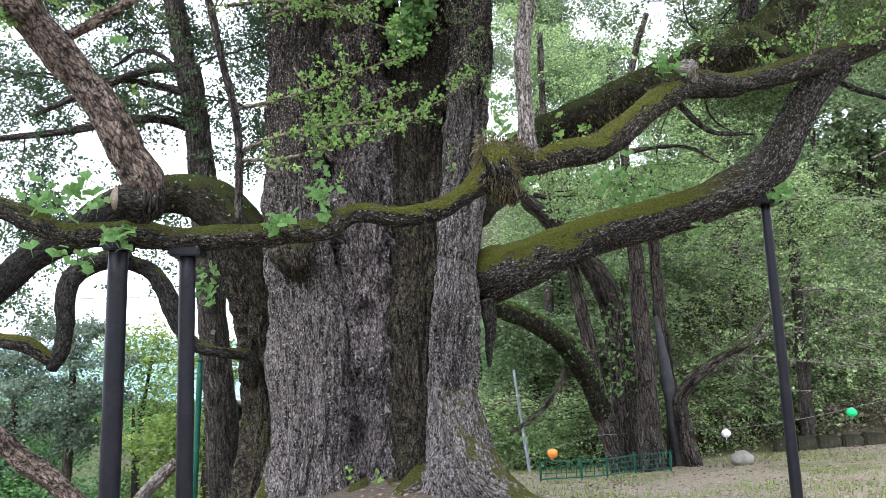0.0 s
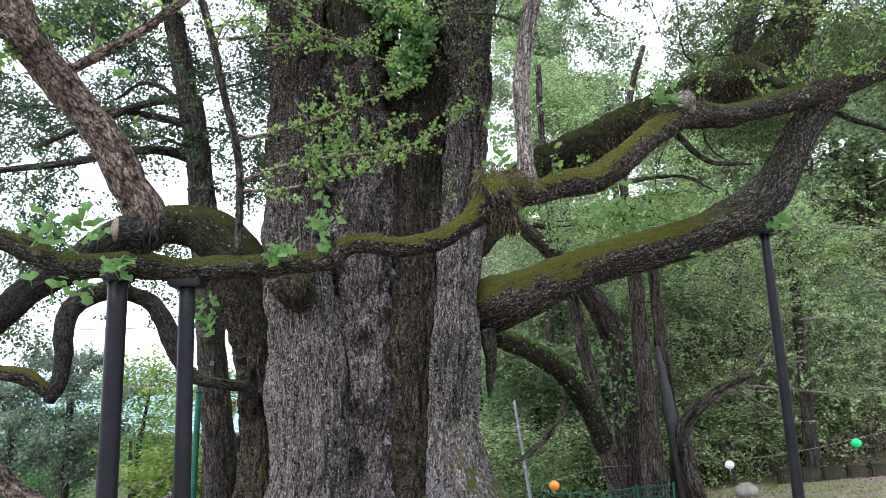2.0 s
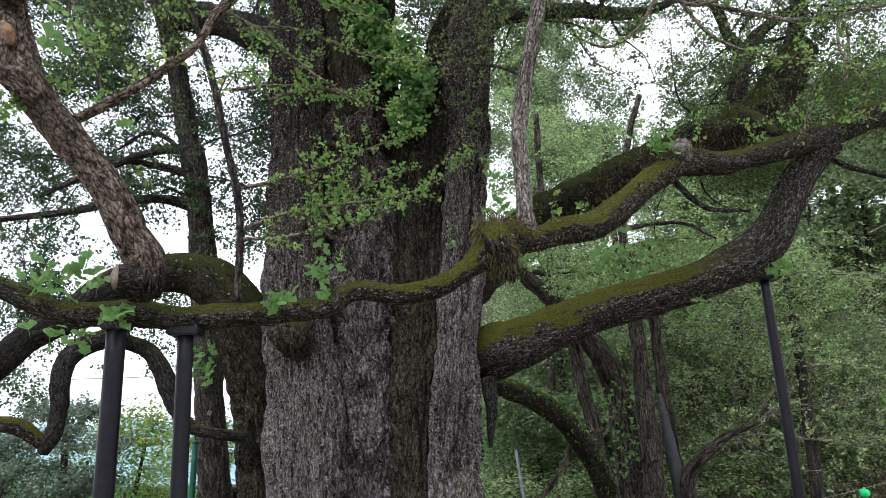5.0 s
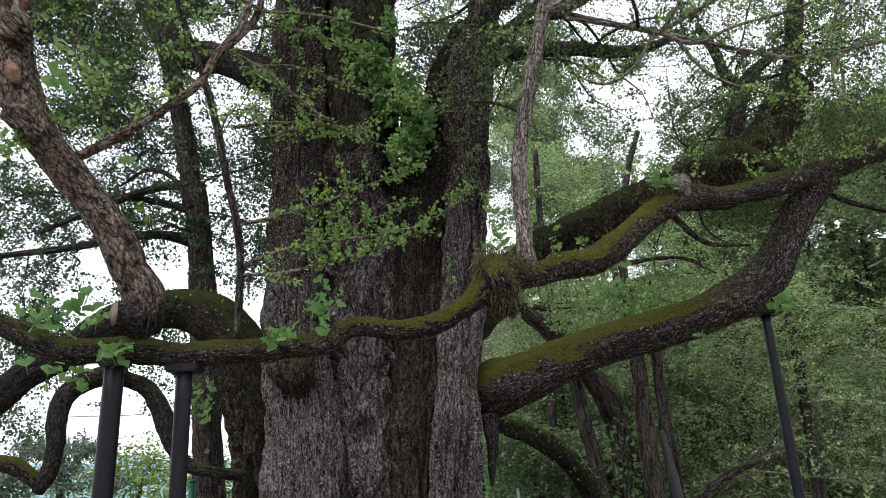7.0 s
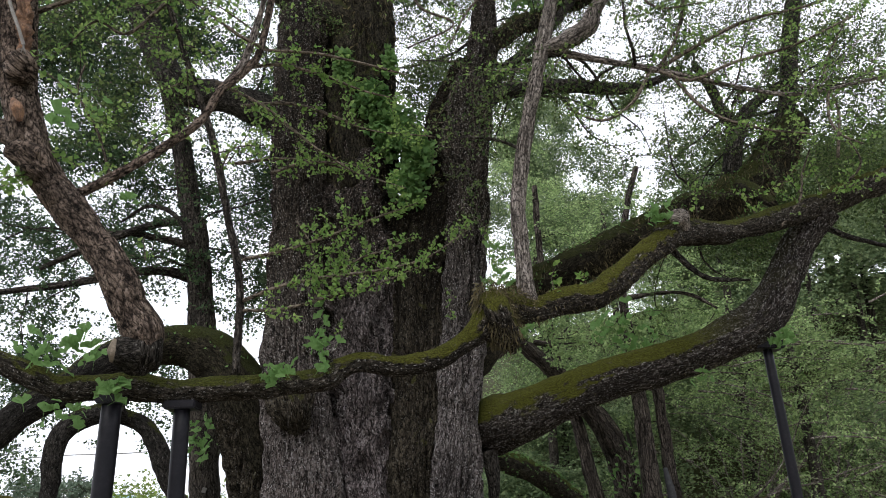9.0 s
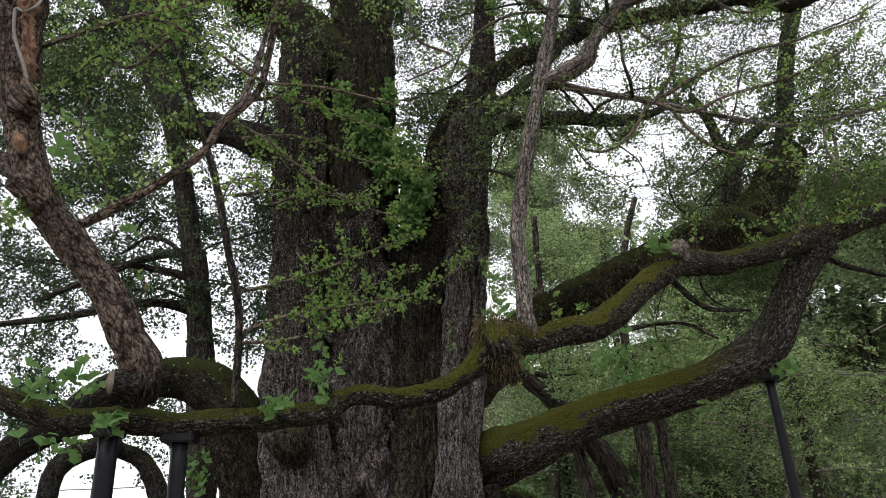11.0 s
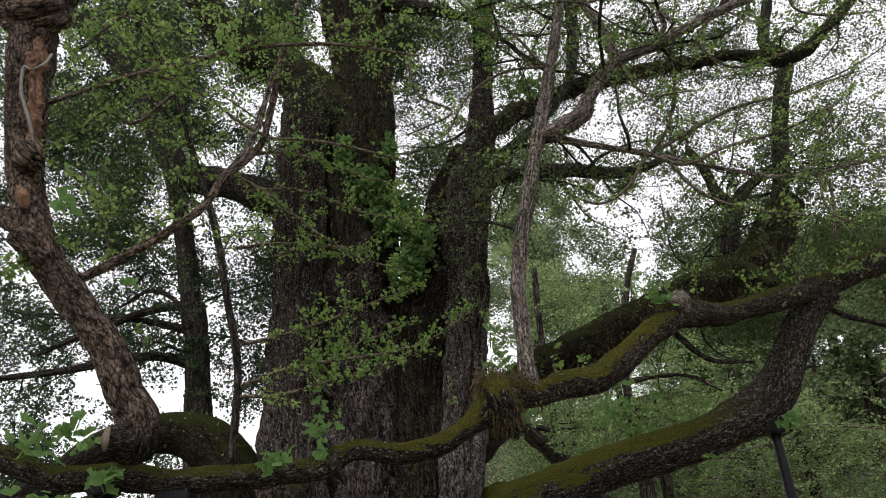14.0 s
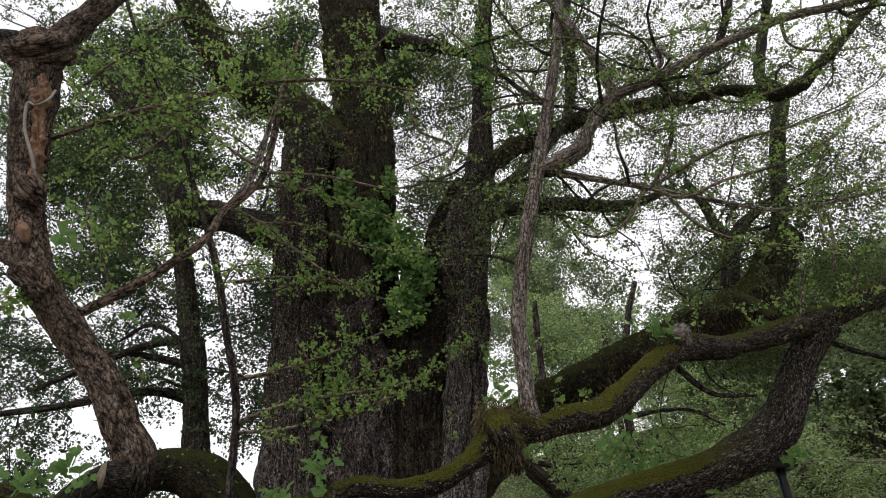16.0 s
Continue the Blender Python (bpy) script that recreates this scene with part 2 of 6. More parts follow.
ROPE = plain("grey_rope", (0.21, 0.2, 0.185), 0.9, 0.25, 30.0, 0.004)
PALE_POST = plain("pale_concrete", (0.2, 0.225, 0.25), 0.8, 0.2, 5.0, 0.003)
CABLE = plain("cable_sheath", (0.28, 0.28, 0.27), 0.6, 0.1, 6.0, 0.0)
WHITE_CARD = plain("weathered_tag", (0.14, 0.135, 0.13), 0.7, 0.2, 20.0, 0.001)

# ---- shapes ----
def vnoise(p, seed=0):
    """Smooth random values from -1 to 1 at the points p."""
    i = np.floor(p).astype(np.int64)
    f = p - i
    f = f * f * (3 - 2 * f)

    def h(a, b, c):
        n = (a * 73856093) ^ (b * 19349663) ^ (c * 83492791) ^ (seed * 2654435761)
        n = (n ^ (n >> 13)) * 1274126177 & 0x7FFFFFFF
        n = (n ^ (n >> 15)) * 2246822519 & 0x7FFFFFFF
        return (n & 0xFFFF) / 32767.5 - 1
    x, y, z = i.T
    fx, fy, fz = f.T
    lo = (h(x, y, z) * (1 - fx) + h(x + 1, y, z) * fx) * (1 - fy) + (h(x, y + 1, z) * (1 - fx) + h(x + 1, y + 1, z) * fx) * fy
    hi = (h(x, y, z + 1) * (1 - fx) + h(x + 1, y, z + 1) * fx) * (1 - fy) + (h(x, y + 1, z + 1) * (1 - fx) + h(x + 1, y + 1, z + 1) * fx) * fy
    return lo * (1 - fz) + hi * fz


def mesh_of(name, verts, faces, mat, grain=None, smooth=True):
    """A mesh from arrays; all faces have the same number of corners, or faces is a list of such arrays."""
    me = bpy.data.meshes.new(name)
    groups = faces if isinstance(faces, list) else [faces]
    me.vertices.add(len(verts))
    me.vertices.foreach_set("co", np.asarray(verts, np.float32).ravel())
    loops = np.concatenate([g.ravel() for g in groups])
    sizes = np.concatenate([np.full(len(g), g.shape[1]) for g in groups])
    me.loops.add(len(loops))
    me.loops.foreach_set("vertex_index", loops.astype(np.int32))
    me.polygons.add(len(sizes))
    me.polygons.foreach_set("loop_start", (np.cumsum(sizes) - sizes).astype(np.int32))
    me.update(calc_edges=True)
    me.polygons.foreach_set("use_smooth", np.full(len(sizes), smooth))
    if grain is not None:
        at = me.attributes.new("grain", "FLOAT_VECTOR", "POINT")
        at.data.foreach_set("vector", np.ascontiguousarray(np.asarray(grain)[:, :3], np.float32).ravel())
        if np.shape(grain)[1] > 3:
            cleft = me.attributes.new("furrow", "FLOAT", "POINT")
            cleft.data.foreach_set("value", np.ascontiguousarray(np.asarray(grain)[:, 3], np.float32))
    me.materials.append(mat)
    me.validate()
    return me


def spline(rows, step):
    """Points along a smooth curve through the rows (x, y, z, radius)."""
    p = np.array(rows, float)
    q = np.vstack([2 * p[0] - p[1], p, 2 * p[-1] - p[-2]])
    q[:, 3] = np.abs(q[:, 3])
    out = []
    for a, b, c, d in zip(q[:-3], q[1:-2], q[2:-1], q[3:]):
        n = max(2, int(np.linalg.norm((c - b)[:3]) / step))
        t = (np.arange(n) / n)[:, None]
        out.append(0.5 * (2 * b + (c - a) * t + (2 * a - 5 * b + 4 * c - d) * t ** 2 + (3 * b - a - 3 * c + d) * t ** 3))
    out = np.vstack(out + [p[-1:]])
    out[:, 3] = np.maximum(out[:, 3], 0.002)
    return out


def tube(rows, sides=16, step=0.08, lump=0.08, ridge=0.0, ridge_size=0.07, seed=0, flare=None):
    """A rounded limb along the rows: lumpy, furrowed along its length, closed at both ends."""
    c = spline(rows, step)
    way = np.gradient(c[:, :3], axis=0)
    way /= np.linalg.norm(way, axis=1)[:, None] + 1e-9
    side = np.zeros_like(way)
    s = np.cross(way[0], (0.31, 0.87, 0.4) if abs(way[0][2]) > 0.7 else (0, 0, 1.0))
    for i, w in enumerate(way):
        s = s - w * (s @ w)
        s /= np.linalg.norm(s)
        side[i] = s
    other = np.cross(way, side)
    along = np.concatenate([[0], np.cumsum(np.linalg.norm(np.diff(c[:, :3], axis=0), axis=1))])
    ang = np.linspace(0, 2 * np.pi, sides, endpoint=False)
    ca, sa = np.cos(ang), np.sin(ang)
    r = c[:, 3][:, None]
    mean = float(c[:, 3].mean())
    grain = np.stack([ca[None] * r + 5.3 * seed, sa[None] * r + 0 * r, along[:, None] + 0 * ca[None]], -1).reshape(-1, 3)
    k = 1.0 + lump * vnoise(grain / max(mean, 0.02) * (0.9, 0.9, 0.6), seed).reshape(len(c), sides) + 0.5 * lump * vnoise(grain / max(mean, 0.02) * 2.1, seed + 7).reshape(len(c), sides)
    rad = r * k
    a = np.zeros(len(grain))
    if ridge:
        g = grain / (ridge_size, ridge_size, ridge_size * 9)
        wob = vnoise(grain * (3, 3, 2.0), seed + 3)[:, None] * 0.8
        a = np.clip(1 - np.abs(vnoise(g + wob, seed + 11)) * 4.2, 0, 1) * np.clip(0.75 + 0.8 * vnoise(grain * (2, 2, 1.2), seed + 19), 0, 1)
        a2 = np.clip(1 - np.abs(vnoise(g * (1.9, 1.9, 2.6) + wob * 2, seed + 23)) * 5, 0, 1)
        a = np.maximum(a, 0.6 * a2)
        b = vnoise(grain / (ridge_size * 0.45, ridge_size * 0.45, ridge_size * 1.6), seed + 13)
        rad = rad + ridge * (-a * 1.5 + 0.4 * b + 0.6 * vnoise(grain / (ridge_size * 3, ridge_size * 3, ridge_size * 7), seed + 17)).reshape(len(c), sides)
    v = c[:, None, :3] + rad[..., None] * (ca[None, :, None] * side[:, None] + sa[None, :, None] * other[:, None])
    v = v.reshape(-1, 3)
    n = len(c)
    i = (np.arange(n - 1)[:, None] * sides + np.arange(sides)[None])
    j = (np.arange(n - 1)[:, None] * sides + (np.arange(sides)[None] + 1) % sides)
    quads = np.stack([i, j, j + sides, i + sides], -1).reshape(-1, 4)
    verts = np.vstack([v, c[:1, :3] - way[:1] * c[0, 3] * 0.25, c[-1:, :3] + way[-1:] * c[-1, 3] * 0.35])
    grain = np.vstack([grain, grain[:1], grain[-1:]])
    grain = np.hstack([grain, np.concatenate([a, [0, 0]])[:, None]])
    ring = np.arange(sides)
    a = np.stack([np.full(sides, n * sides), (ring + 1) % sides, ring], -1)
    b = np.stack([np.full(sides, n * sides + 1), (n - 1) * sides + ring, (n - 1) * sides + (ring + 1) % sides], -1)
    return verts, [quads, np.vstack([a, b])], grain


def joined(pieces):
    """Several (verts, faces, grain) as one."""
    vs, gs, quads, tris, k = [], [], [], [], 0
    for v, f, g in pieces:
        vs.append(v), gs.append(g), quads.append(f[0] + k), tris.append(f[1] + k)
        k += len(v)
    return np.vstack(vs), [np.vstack(quads), np.vstack(tris)], np.vstack(gs)


def thing(name, label, category, group="", kind=""):
    return tagged(new(name), label, category, group, kind)


def part(name, mesh, parent, label=""):
    ob = new(name, mesh)
    ob.parent = parent
    if label:
        ob["label"] = label
    return ob


SEED = [100]
CURVES = []


def limb(parent, name, mat, rows, sides=20, step=0.07, lump=0.1, ridge=0.006, size=0.05, label=""):
    SEED[0] += 1
    CURVES.append((parent, spline(rows, 0.1)))
    v, f, g = tube(rows, sides, step, lump, ridge, size, SEED[0])
    return part(name, mesh_of(name, v, f, mat, g), parent, label)


def leaves(points, size, rng, droop=0.3, flat=0.0, simple=False):
    """Fan-shaped leaves at the points: four corners and a fold, or a plain fan for far ones."""
    n = len(points)
    out = rng.normal(size=(n, 3))
    out[:, 2] = out[:, 2] * 0.6 - droop
    out /= np.linalg.norm(out, axis=1)[:, None]
    up_hint = rng.normal(size=(n, 3)) * (1 - flat) + np.array((0, 0, 1.6 * flat))
    side = np.cross(out, up_hint)
    side /= np.linalg.norm(side, axis=1)[:, None]
    up = np.cross(side, out)
    s = (size * rng.uniform(0.6, 1.25, n))[:, None]
    if simple:
        v = np.stack([points, points + s * (0.9 * out + 0.6 * side), points + s * (0.9 * out - 0.6 * side)], 1).reshape(-1, 3)
        return v, np.arange(3 * n).reshape(-1, 3)
    fold = rng.uniform(0.02, 0.28, n)[:, None] * s
    v = np.stack([points, points + s * (0.75 * out + 0.55 * side), points + s * 0.95 * out - fold * up, points + s * (0.75 * out - 0.55 * side)], 1).reshape(-1, 3)
    k = np.arange(n)[:, None] * 4
    return v, np.concatenate([k + (0, 1, 2), k + (0, 2, 3)], 1).reshape(-1, 3)


def twig_cloud(centres, length, n_leaf, size, rng, spread=0.05, lift=0.1, thick=0.004, flat=0.0, simple=False):
    """Short leafy twigs at the centres: leaves as one pair of arrays, stems as another."""
    n = len(centres)
    way = rng.normal(size=(n, 3))
    way[:, 2] = way[:, 2] * (0.45 - 0.3 * flat) + lift
    way /= np.linalg.norm(way, axis=1)[:, None]
    ln = length * rng.uniform(0.5, 1.4, n)
    t = rng.uniform(0, 1, (n, n_leaf))
    bow = np.array((0, 0, -0.25)) * (t ** 2)[..., None] * ln[:, None, None]
    p = centres[:, None] + (t * ln[:, None])[..., None] * way[:, None] + bow + rng.normal(size=(n, n_leaf, 3)) * np.array((1, 1, 1 - 0.75 * flat)) * spread * (1 + 0.6 * flat)
    lv, lf = leaves(p.reshape(-1, 3), size, rng, 0.3 - 0.2 * flat, flat, simple)
    ts = np.array((0, 0.5, 1.0))
    c = centres[:, None] + (ts[None] * ln[:, None])[..., None] * way[:, None] + np.array((0, 0, -0.25)) * (ts ** 2)[None, :, None] * ln[:, None, None]
    a = np.cross(way, (0.2, 0.1, 1.0))
    a /= np.linalg.norm(a, axis=1)[:, None]
    b = np.cross(way, a)
    ang = np.array((0, 2.1, 4.2))
    ring = np.cos(ang)[None, :, None] * a[:, None] + np.sin(ang)[None, :, None] * b[:, None]
    th = thick * np.array((1.0, 0.75, 0.35))
    sv = (c[:, :, None] + th[None, :, None, None] * ring[:, None]).reshape(-1, 3)
    k = np.arange(n)[:, None, None, None] * 9 + np.arange(2)[None, :, None, None] * 3
    i = np.arange(3)[None, None, :, None]
    j = (i + 1) % 3
    sf = np.concatenate([k + i, k + j, k + j + 3, k + i + 3], -1).reshape(-1, 4)
    return (lv, lf), (sv, sf)


def in_blobs(blobs, n, rng, shell=0.4):
    """n random points in a group of ellipsoids (x, y, z, rx, ry, rz), each with a lumpy edge."""
    b = np.array(blobs, float)
    w = b[:, 3] * b[:, 4] * b[:, 5]
    k = rng.choice(len(b), n, p=w / w.sum())
    d = rng.normal(size=(n, 3))
    d /= np.linalg.norm(d, axis=1)[:, None]
    r = rng.uniform(0, 1, n) ** shell
    r = r * (1 + 0.25 * vnoise(d * 2.3 + k[:, None] * 3.1, 5))
    return b[k, :3] + d * r[:, None] * b[k, 3:]


def foliage(parent, blobs, n_twigs, n_leaf, size, mat, seed, length=0.6, spread=0.06, name="foliage", thick=0.004, shell=0.4, keep=None, gap=0.0, flat=0.0, far=False, lift=0.1):
    """A crown of many leafy twigs: the leaves as one part, their twigs as another."""
    rng = np.random.default_rng(seed)
    p = in_blobs(blobs, n_twigs, rng, shell)
    # clumps and gaps
    p = p[vnoise(p / (length * 2.0), seed) + 0.7 * vnoise(p / (length * 0.8), seed + 1) > gap]
    if keep is not None:
        p = p[keep(p)]
    (lv, lf), (sv, sf) = twig_cloud(p, length, n_leaf, size, rng, spread, lift, thick, flat, far)
    a = part(name, mesh_of(name, lv, lf, mat, smooth=False), parent)
    a["kind"] = "stuff"
    if not far:
        b = part("brushwood", mesh_of("brushwood", sv, sf, TWIG, sv), parent)
        b["kind"] = "stuff"


def box(bm, x, y, z, sx, sy, sz, bevel=0.0):
    r = bmesh.ops.create_cube(bm, size=1, matrix=Matrix.LocRotScale((x, y, z), None, (sx, sy, sz)))
    if bevel:
        es = list({e for v in r["verts"] for e in v.link_edges})
        bmesh.ops.bevel(bm, geom=es, offset=bevel, segments=2, affect="EDGES")


def from_bm(name, bm, mat):
    me = bpy.data.meshes.new(name)
    bm.to_mesh(me)
    bm.free()
    me.materials.append(mat)
    return me


# ---- ground ----
def smooth(a, b, x):
    t = np.clip((x - a) / (b - a), 0, 1)
    return t * t * (3 - 2 * t)


def ground_z(x, y):
    x, y = np.asarray(x, float), np.asarray(y, float)
    lawn = -0.11 * np.clip(y - 6, 0, 19) + 0.07 * np.clip(x - 4, 0, 14) * smooth(8, 20, y)
    lawn = lawn + 0.5 * np.exp(-((x + 0.8) ** 2 + (y - 10.2) ** 2) / 4.5)
    hill = 0.62 * np.clip(y - 25 + 0.18 * (x - 8), 0, 45) * smooth(-2, 8, x)
    drop = -0.34 * np.clip(y - 13, 0, 45) * smooth(2.0, -5.0, x) - 0.15 * np.clip(-x - 5, 0, 60) * smooth(4, 12, y)
    far = -6 * smooth(60, 160, y) * smooth(10, -10, x)
    return lawn + hill + drop + far


def ground():
    xs = np.concatenate([np.linspace(-900, -40, 18)[:-1], np.linspace(-40, 40, 201), np.linspace(40, 900, 18)[1:]])
    ys = np.concatenate([np.linspace(-900, -20, 14)[:-1], np.linspace(-20, 50, 176), np.linspace(50, 1500, 24)[1:]])
    X, Y = np.meshgrid(xs, ys)
    Z = ground_z(X, Y)
    P = np.stack([X.ravel(), Y.ravel(), Z.ravel()], 1)
    P[:, 2] += 0.035 * vnoise(P * (1.3, 1.3, 0), 3) + 0.015 * vnoise(P * (5, 5, 0), 4)
    nx, ny = len(xs), len(ys)
    i = (np.arange(ny - 1)[:, None] * nx + np.arange(nx - 1)[None]).ravel()
    m, nt, bsdf = material("grass_and_leaf_litter", 0.95)
    at = nt.nodes.new("ShaderNodeTexCoord").outputs["Object"]
    fine = node(nt, "TexNoise", [("Vector", at)], Scale=26.0, Detail=6.0, Roughness=0.75).outputs["Fac"]
    patches = node(nt, "TexNoise", [("Vector", at)], Scale=0.45, Detail=5.0, Roughness=0.6).outputs["Fac"]
    litter = ramp(nt, fine, [(0.3, (0.08, 0.065, 0.045)), (0.5, (0.21, 0.175, 0.13)), (0.7, (0.38, 0.33, 0.26))])
    grass = ramp(nt, fine, [(0.3, (0.035, 0.05, 0.012)), (0.55, (0.11, 0.14, 0.035)), (0.75, (0.2, 0.21, 0.08))])
    c = mix(nt, ramp(nt, patches, [(0.5, (0,)), (0.66, (0.9,))]), litter, grass)
    reach = node(nt, "VectorMath", [(0, at)], operation="DISTANCE")
    reach.inputs[1].default_value = (-0.8, 9.8, 0.1)
    worn = node(nt, "Math", [(0, reach.outputs["Value"]), (1, patches)], operation="ADD").outputs[0]
    soil = ramp(nt, fine, [(0.3, (0.045, 0.035, 0.028)), (0.55, (0.12, 0.095, 0.075)), (0.75, (0.21, 0.18, 0.14))])
    c = mix(nt, node(nt, "MapRange", [("Value", worn)], From_Min=2.6, From_Max=3.4).outputs[0], soil, c)
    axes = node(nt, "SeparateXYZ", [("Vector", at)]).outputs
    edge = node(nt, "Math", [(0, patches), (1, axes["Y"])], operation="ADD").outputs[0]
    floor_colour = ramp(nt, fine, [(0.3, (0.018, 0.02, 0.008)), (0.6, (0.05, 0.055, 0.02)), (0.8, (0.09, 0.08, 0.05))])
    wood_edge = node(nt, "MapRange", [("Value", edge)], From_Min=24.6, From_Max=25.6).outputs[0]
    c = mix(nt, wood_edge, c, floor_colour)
    nt.links.new(c, bsdf.inputs["Base Color"])
    b = node(nt, "Bump", [("Height", fine)], Strength=0.8, Distance=0.03)
    nt.links.new(b.outputs[0], bsdf.inputs["Normal"])
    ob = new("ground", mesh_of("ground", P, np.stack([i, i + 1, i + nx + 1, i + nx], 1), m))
    return tagged(ob, "sloping lawn with dry leaf litter below a wooded hillside", "ground", kind="structure")


ground()

# ---- the great ginkgo ----
ginkgo = thing("ginkgo_tree", "huge ancient ginkgo with furrowed fused stems and mossy propped limbs", "tree")


def trunk():
    big = dict(step=0.045, lump=0.12, ridge=0.052)
    a = [
        tube([(-1.78, 9.6, -0.64, 0.564), (-1.77, 9.7, -0.11, 0.525), (-1.77, 9.75, 0.58, 0.489), (-1.81, 9.8, 1.52, 0.492), (-1.86, 9.8, 2.49, 0.484), (-1.94, 9.8, 3.42, 0.452), (-2, 9.8, 4.61, 0.398), (-2.03, 9.8, 5.84, 0.381), (-2.06, 9.8, 6.76, 0.391), (-2.1, 9.85, 8.22, 0.4), (-2.07, 9.95, 9.32, 0.383), (-1.99, 10.1, 9.86, 0.247), (-1.93, 10.2, 10.13, 0.07)], 190, seed=1, ridge_size=0.1, **big),
        tube([(0.25, 9.2, -0.57, 0.676), (0.14, 9.4, -0.09, 0.522), (0.09, 9.6, 0.5, 0.359), (0.09, 9.65, 1.2, 0.321), (0.14, 9.7, 2.15, 0.32), (0.21, 9.7, 3.13, 0.302), (0.3, 9.75, 4.15, 0.308), (0.37, 9.8, 5.3, 0.331), (0.41, 9.8, 6.3, 0.36), (0.37, 9.85, 6.79, 0.394), (0.56, 9.9, 7.72, 0.331), (0.76, 9.95, 8.62, 0.252), (0.88, 10, 9.85, 0.177), (0.93, 10, 11.16, 0.165), (1.15, 10, 12.61, 0.152), (1.39, 10, 14.56, 0.139)], 150, seed=3, ridge_size=0.085, **big),
    ]
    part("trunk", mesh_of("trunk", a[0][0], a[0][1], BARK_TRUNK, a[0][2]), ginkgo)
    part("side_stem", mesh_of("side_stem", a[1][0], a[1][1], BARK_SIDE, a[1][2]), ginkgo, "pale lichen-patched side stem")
    c = tube([(-1.12, 10, -0.74, 0.881), (-1.03, 10.2, -0.21, 0.68), (-1, 10.25, 0.67, 0.539), (-0.99, 10.25, 1.73, 0.524), (-1.02, 10.2, 2.83, 0.537), (-1.07, 10.15, 3.95, 0.544), (-1.13, 10.1, 5.1, 0.534), (-1.13, 10.1, 6.12, 0.509), (-1.18, 10.1, 6.98, 0.545)], 220, seed=2, ridge_size=0.11, **big)
    for (x, y, z), reach, push in (((-1.25, 9.7, 0.59), 0.34, 0.42), ((-0.98, 9.7, 1.51), 0.32, -0.14), ((-0.69, 9.6, 2.75), 0.28, -0.16), ((-1.09, 9.7, 2.17), 0.25, 0.12), ((-0.72, 9.7, 0.86), 0.3, -0.12)):
        d = np.clip(1 - np.linalg.norm(c[0] - (x, y, z), axis=1) / reach, 0, 1)
        c[0][:, 1] += push * d * d * (3 - 2 * d)
    out = c[0] - (-1.02, 10.2, 0)
    out[:, 2] = 0
    out /= np.linalg.norm(out, axis=1)[:, None] + 1e-6
    knobs = np.clip(vnoise(c[0] / (0.26, 0.26, 0.22), 41), -0.1, 1) * 0.17 + 0.04 * vnoise(c[0] / 0.09, 42)
    c[0][:] += out * knobs[:, None]
    part("middle_stem", mesh_of("middle_stem", c[0], c[1], BARK_MID, c[2]), ginkgo, "purplish bark of the middle stem")
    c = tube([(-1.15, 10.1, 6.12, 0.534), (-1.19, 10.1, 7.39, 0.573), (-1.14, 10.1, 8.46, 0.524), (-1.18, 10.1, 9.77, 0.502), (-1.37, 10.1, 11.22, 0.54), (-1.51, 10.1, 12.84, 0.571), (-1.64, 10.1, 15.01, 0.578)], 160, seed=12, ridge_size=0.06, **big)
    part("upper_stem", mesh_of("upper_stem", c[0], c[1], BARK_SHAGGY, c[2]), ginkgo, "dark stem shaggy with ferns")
    b = [
        tube([(-1.08, 11.5, -1.26, 1.517), (-1.08, 11.5, 0.05, 1.287), (-1.04, 11.5, 1.92, 1.253), (-1.02, 11.5, 3.53, 1.211), (-1.19, 11.4, 4.33, 0.989), (-1.35, 11.3, 5.05, 0.719), (-1.43, 11.2, 6.43, 0.681), (-1.5, 11.2, 8.03, 0.645), (-1.64, 11.2, 9.61, 0.578)], 90, seed=4, ridge_size=0.1, **dict(big, step=0.08)),
        tube([(-0.35, 9.8, -0.73, 0.545), (-0.38, 10.0, 0.36, 0.419), (-0.39, 10.02, 1.72, 0.424), (-0.31, 10.05, 3.07, 0.47), (-0.29, 10.1, 4.31, 0.5), (-0.2, 10.15, 5.46, 0.56), (0.02, 10.15, 6.3, 0.471), (0.1, 10.1, 6.64, 0.434), (0.32, 10.1, 7.64, 0.362), (0.58, 10, 8.33, 0.277)], 160, seed=5, ridge_size=0.08, **big),
        tube([(-2.67, 10.3, -0.93, 0.491), (-2.57, 10.4, -0.07, 0.348), (-2.54, 10.5, 0.82, 0.316), (-2.57, 10.5, 1.76, 0.344), (-2.68, 10.4, 2.56, 0.401), (-2.85, 10.3, 3.12, 0.401), (-3.06, 10.2, 3.55, 0.351)], 130, seed=6, ridge_size=0.08, **big),
    ]
    part("inner_trunk", mesh_of("inner_trunk", *[joined(b)[k] for k in (0, 1)], BARK_RECESS, joined(b)[2]), ginkgo, "dark brown mossy recess between the fused stems")
    limb(ginkgo, "root", BARK_ROOT, [(0.13, 9.6, 1.13, 0.29), (0.25, 9.4, 0.52, 0.338), (0.48, 9.2, 0.14, 0.287), (0.82, 9, -0.09, 0.2), (1.33, 8.7, -0.29, 0.115)], 64, 0.04, 0.15, 0.02)
    limb(ginkgo, "root", BARK_ROOT, [(-1.09, 10.4, 0.09, 0.116), (-1.07, 9.5, 0.01, 0.106), (-1.33, 8.9, -0.16, 0.085), (-1.6, 8.6, -0.4, 0.063)], 64, 0.04, 0.15, 0.02)
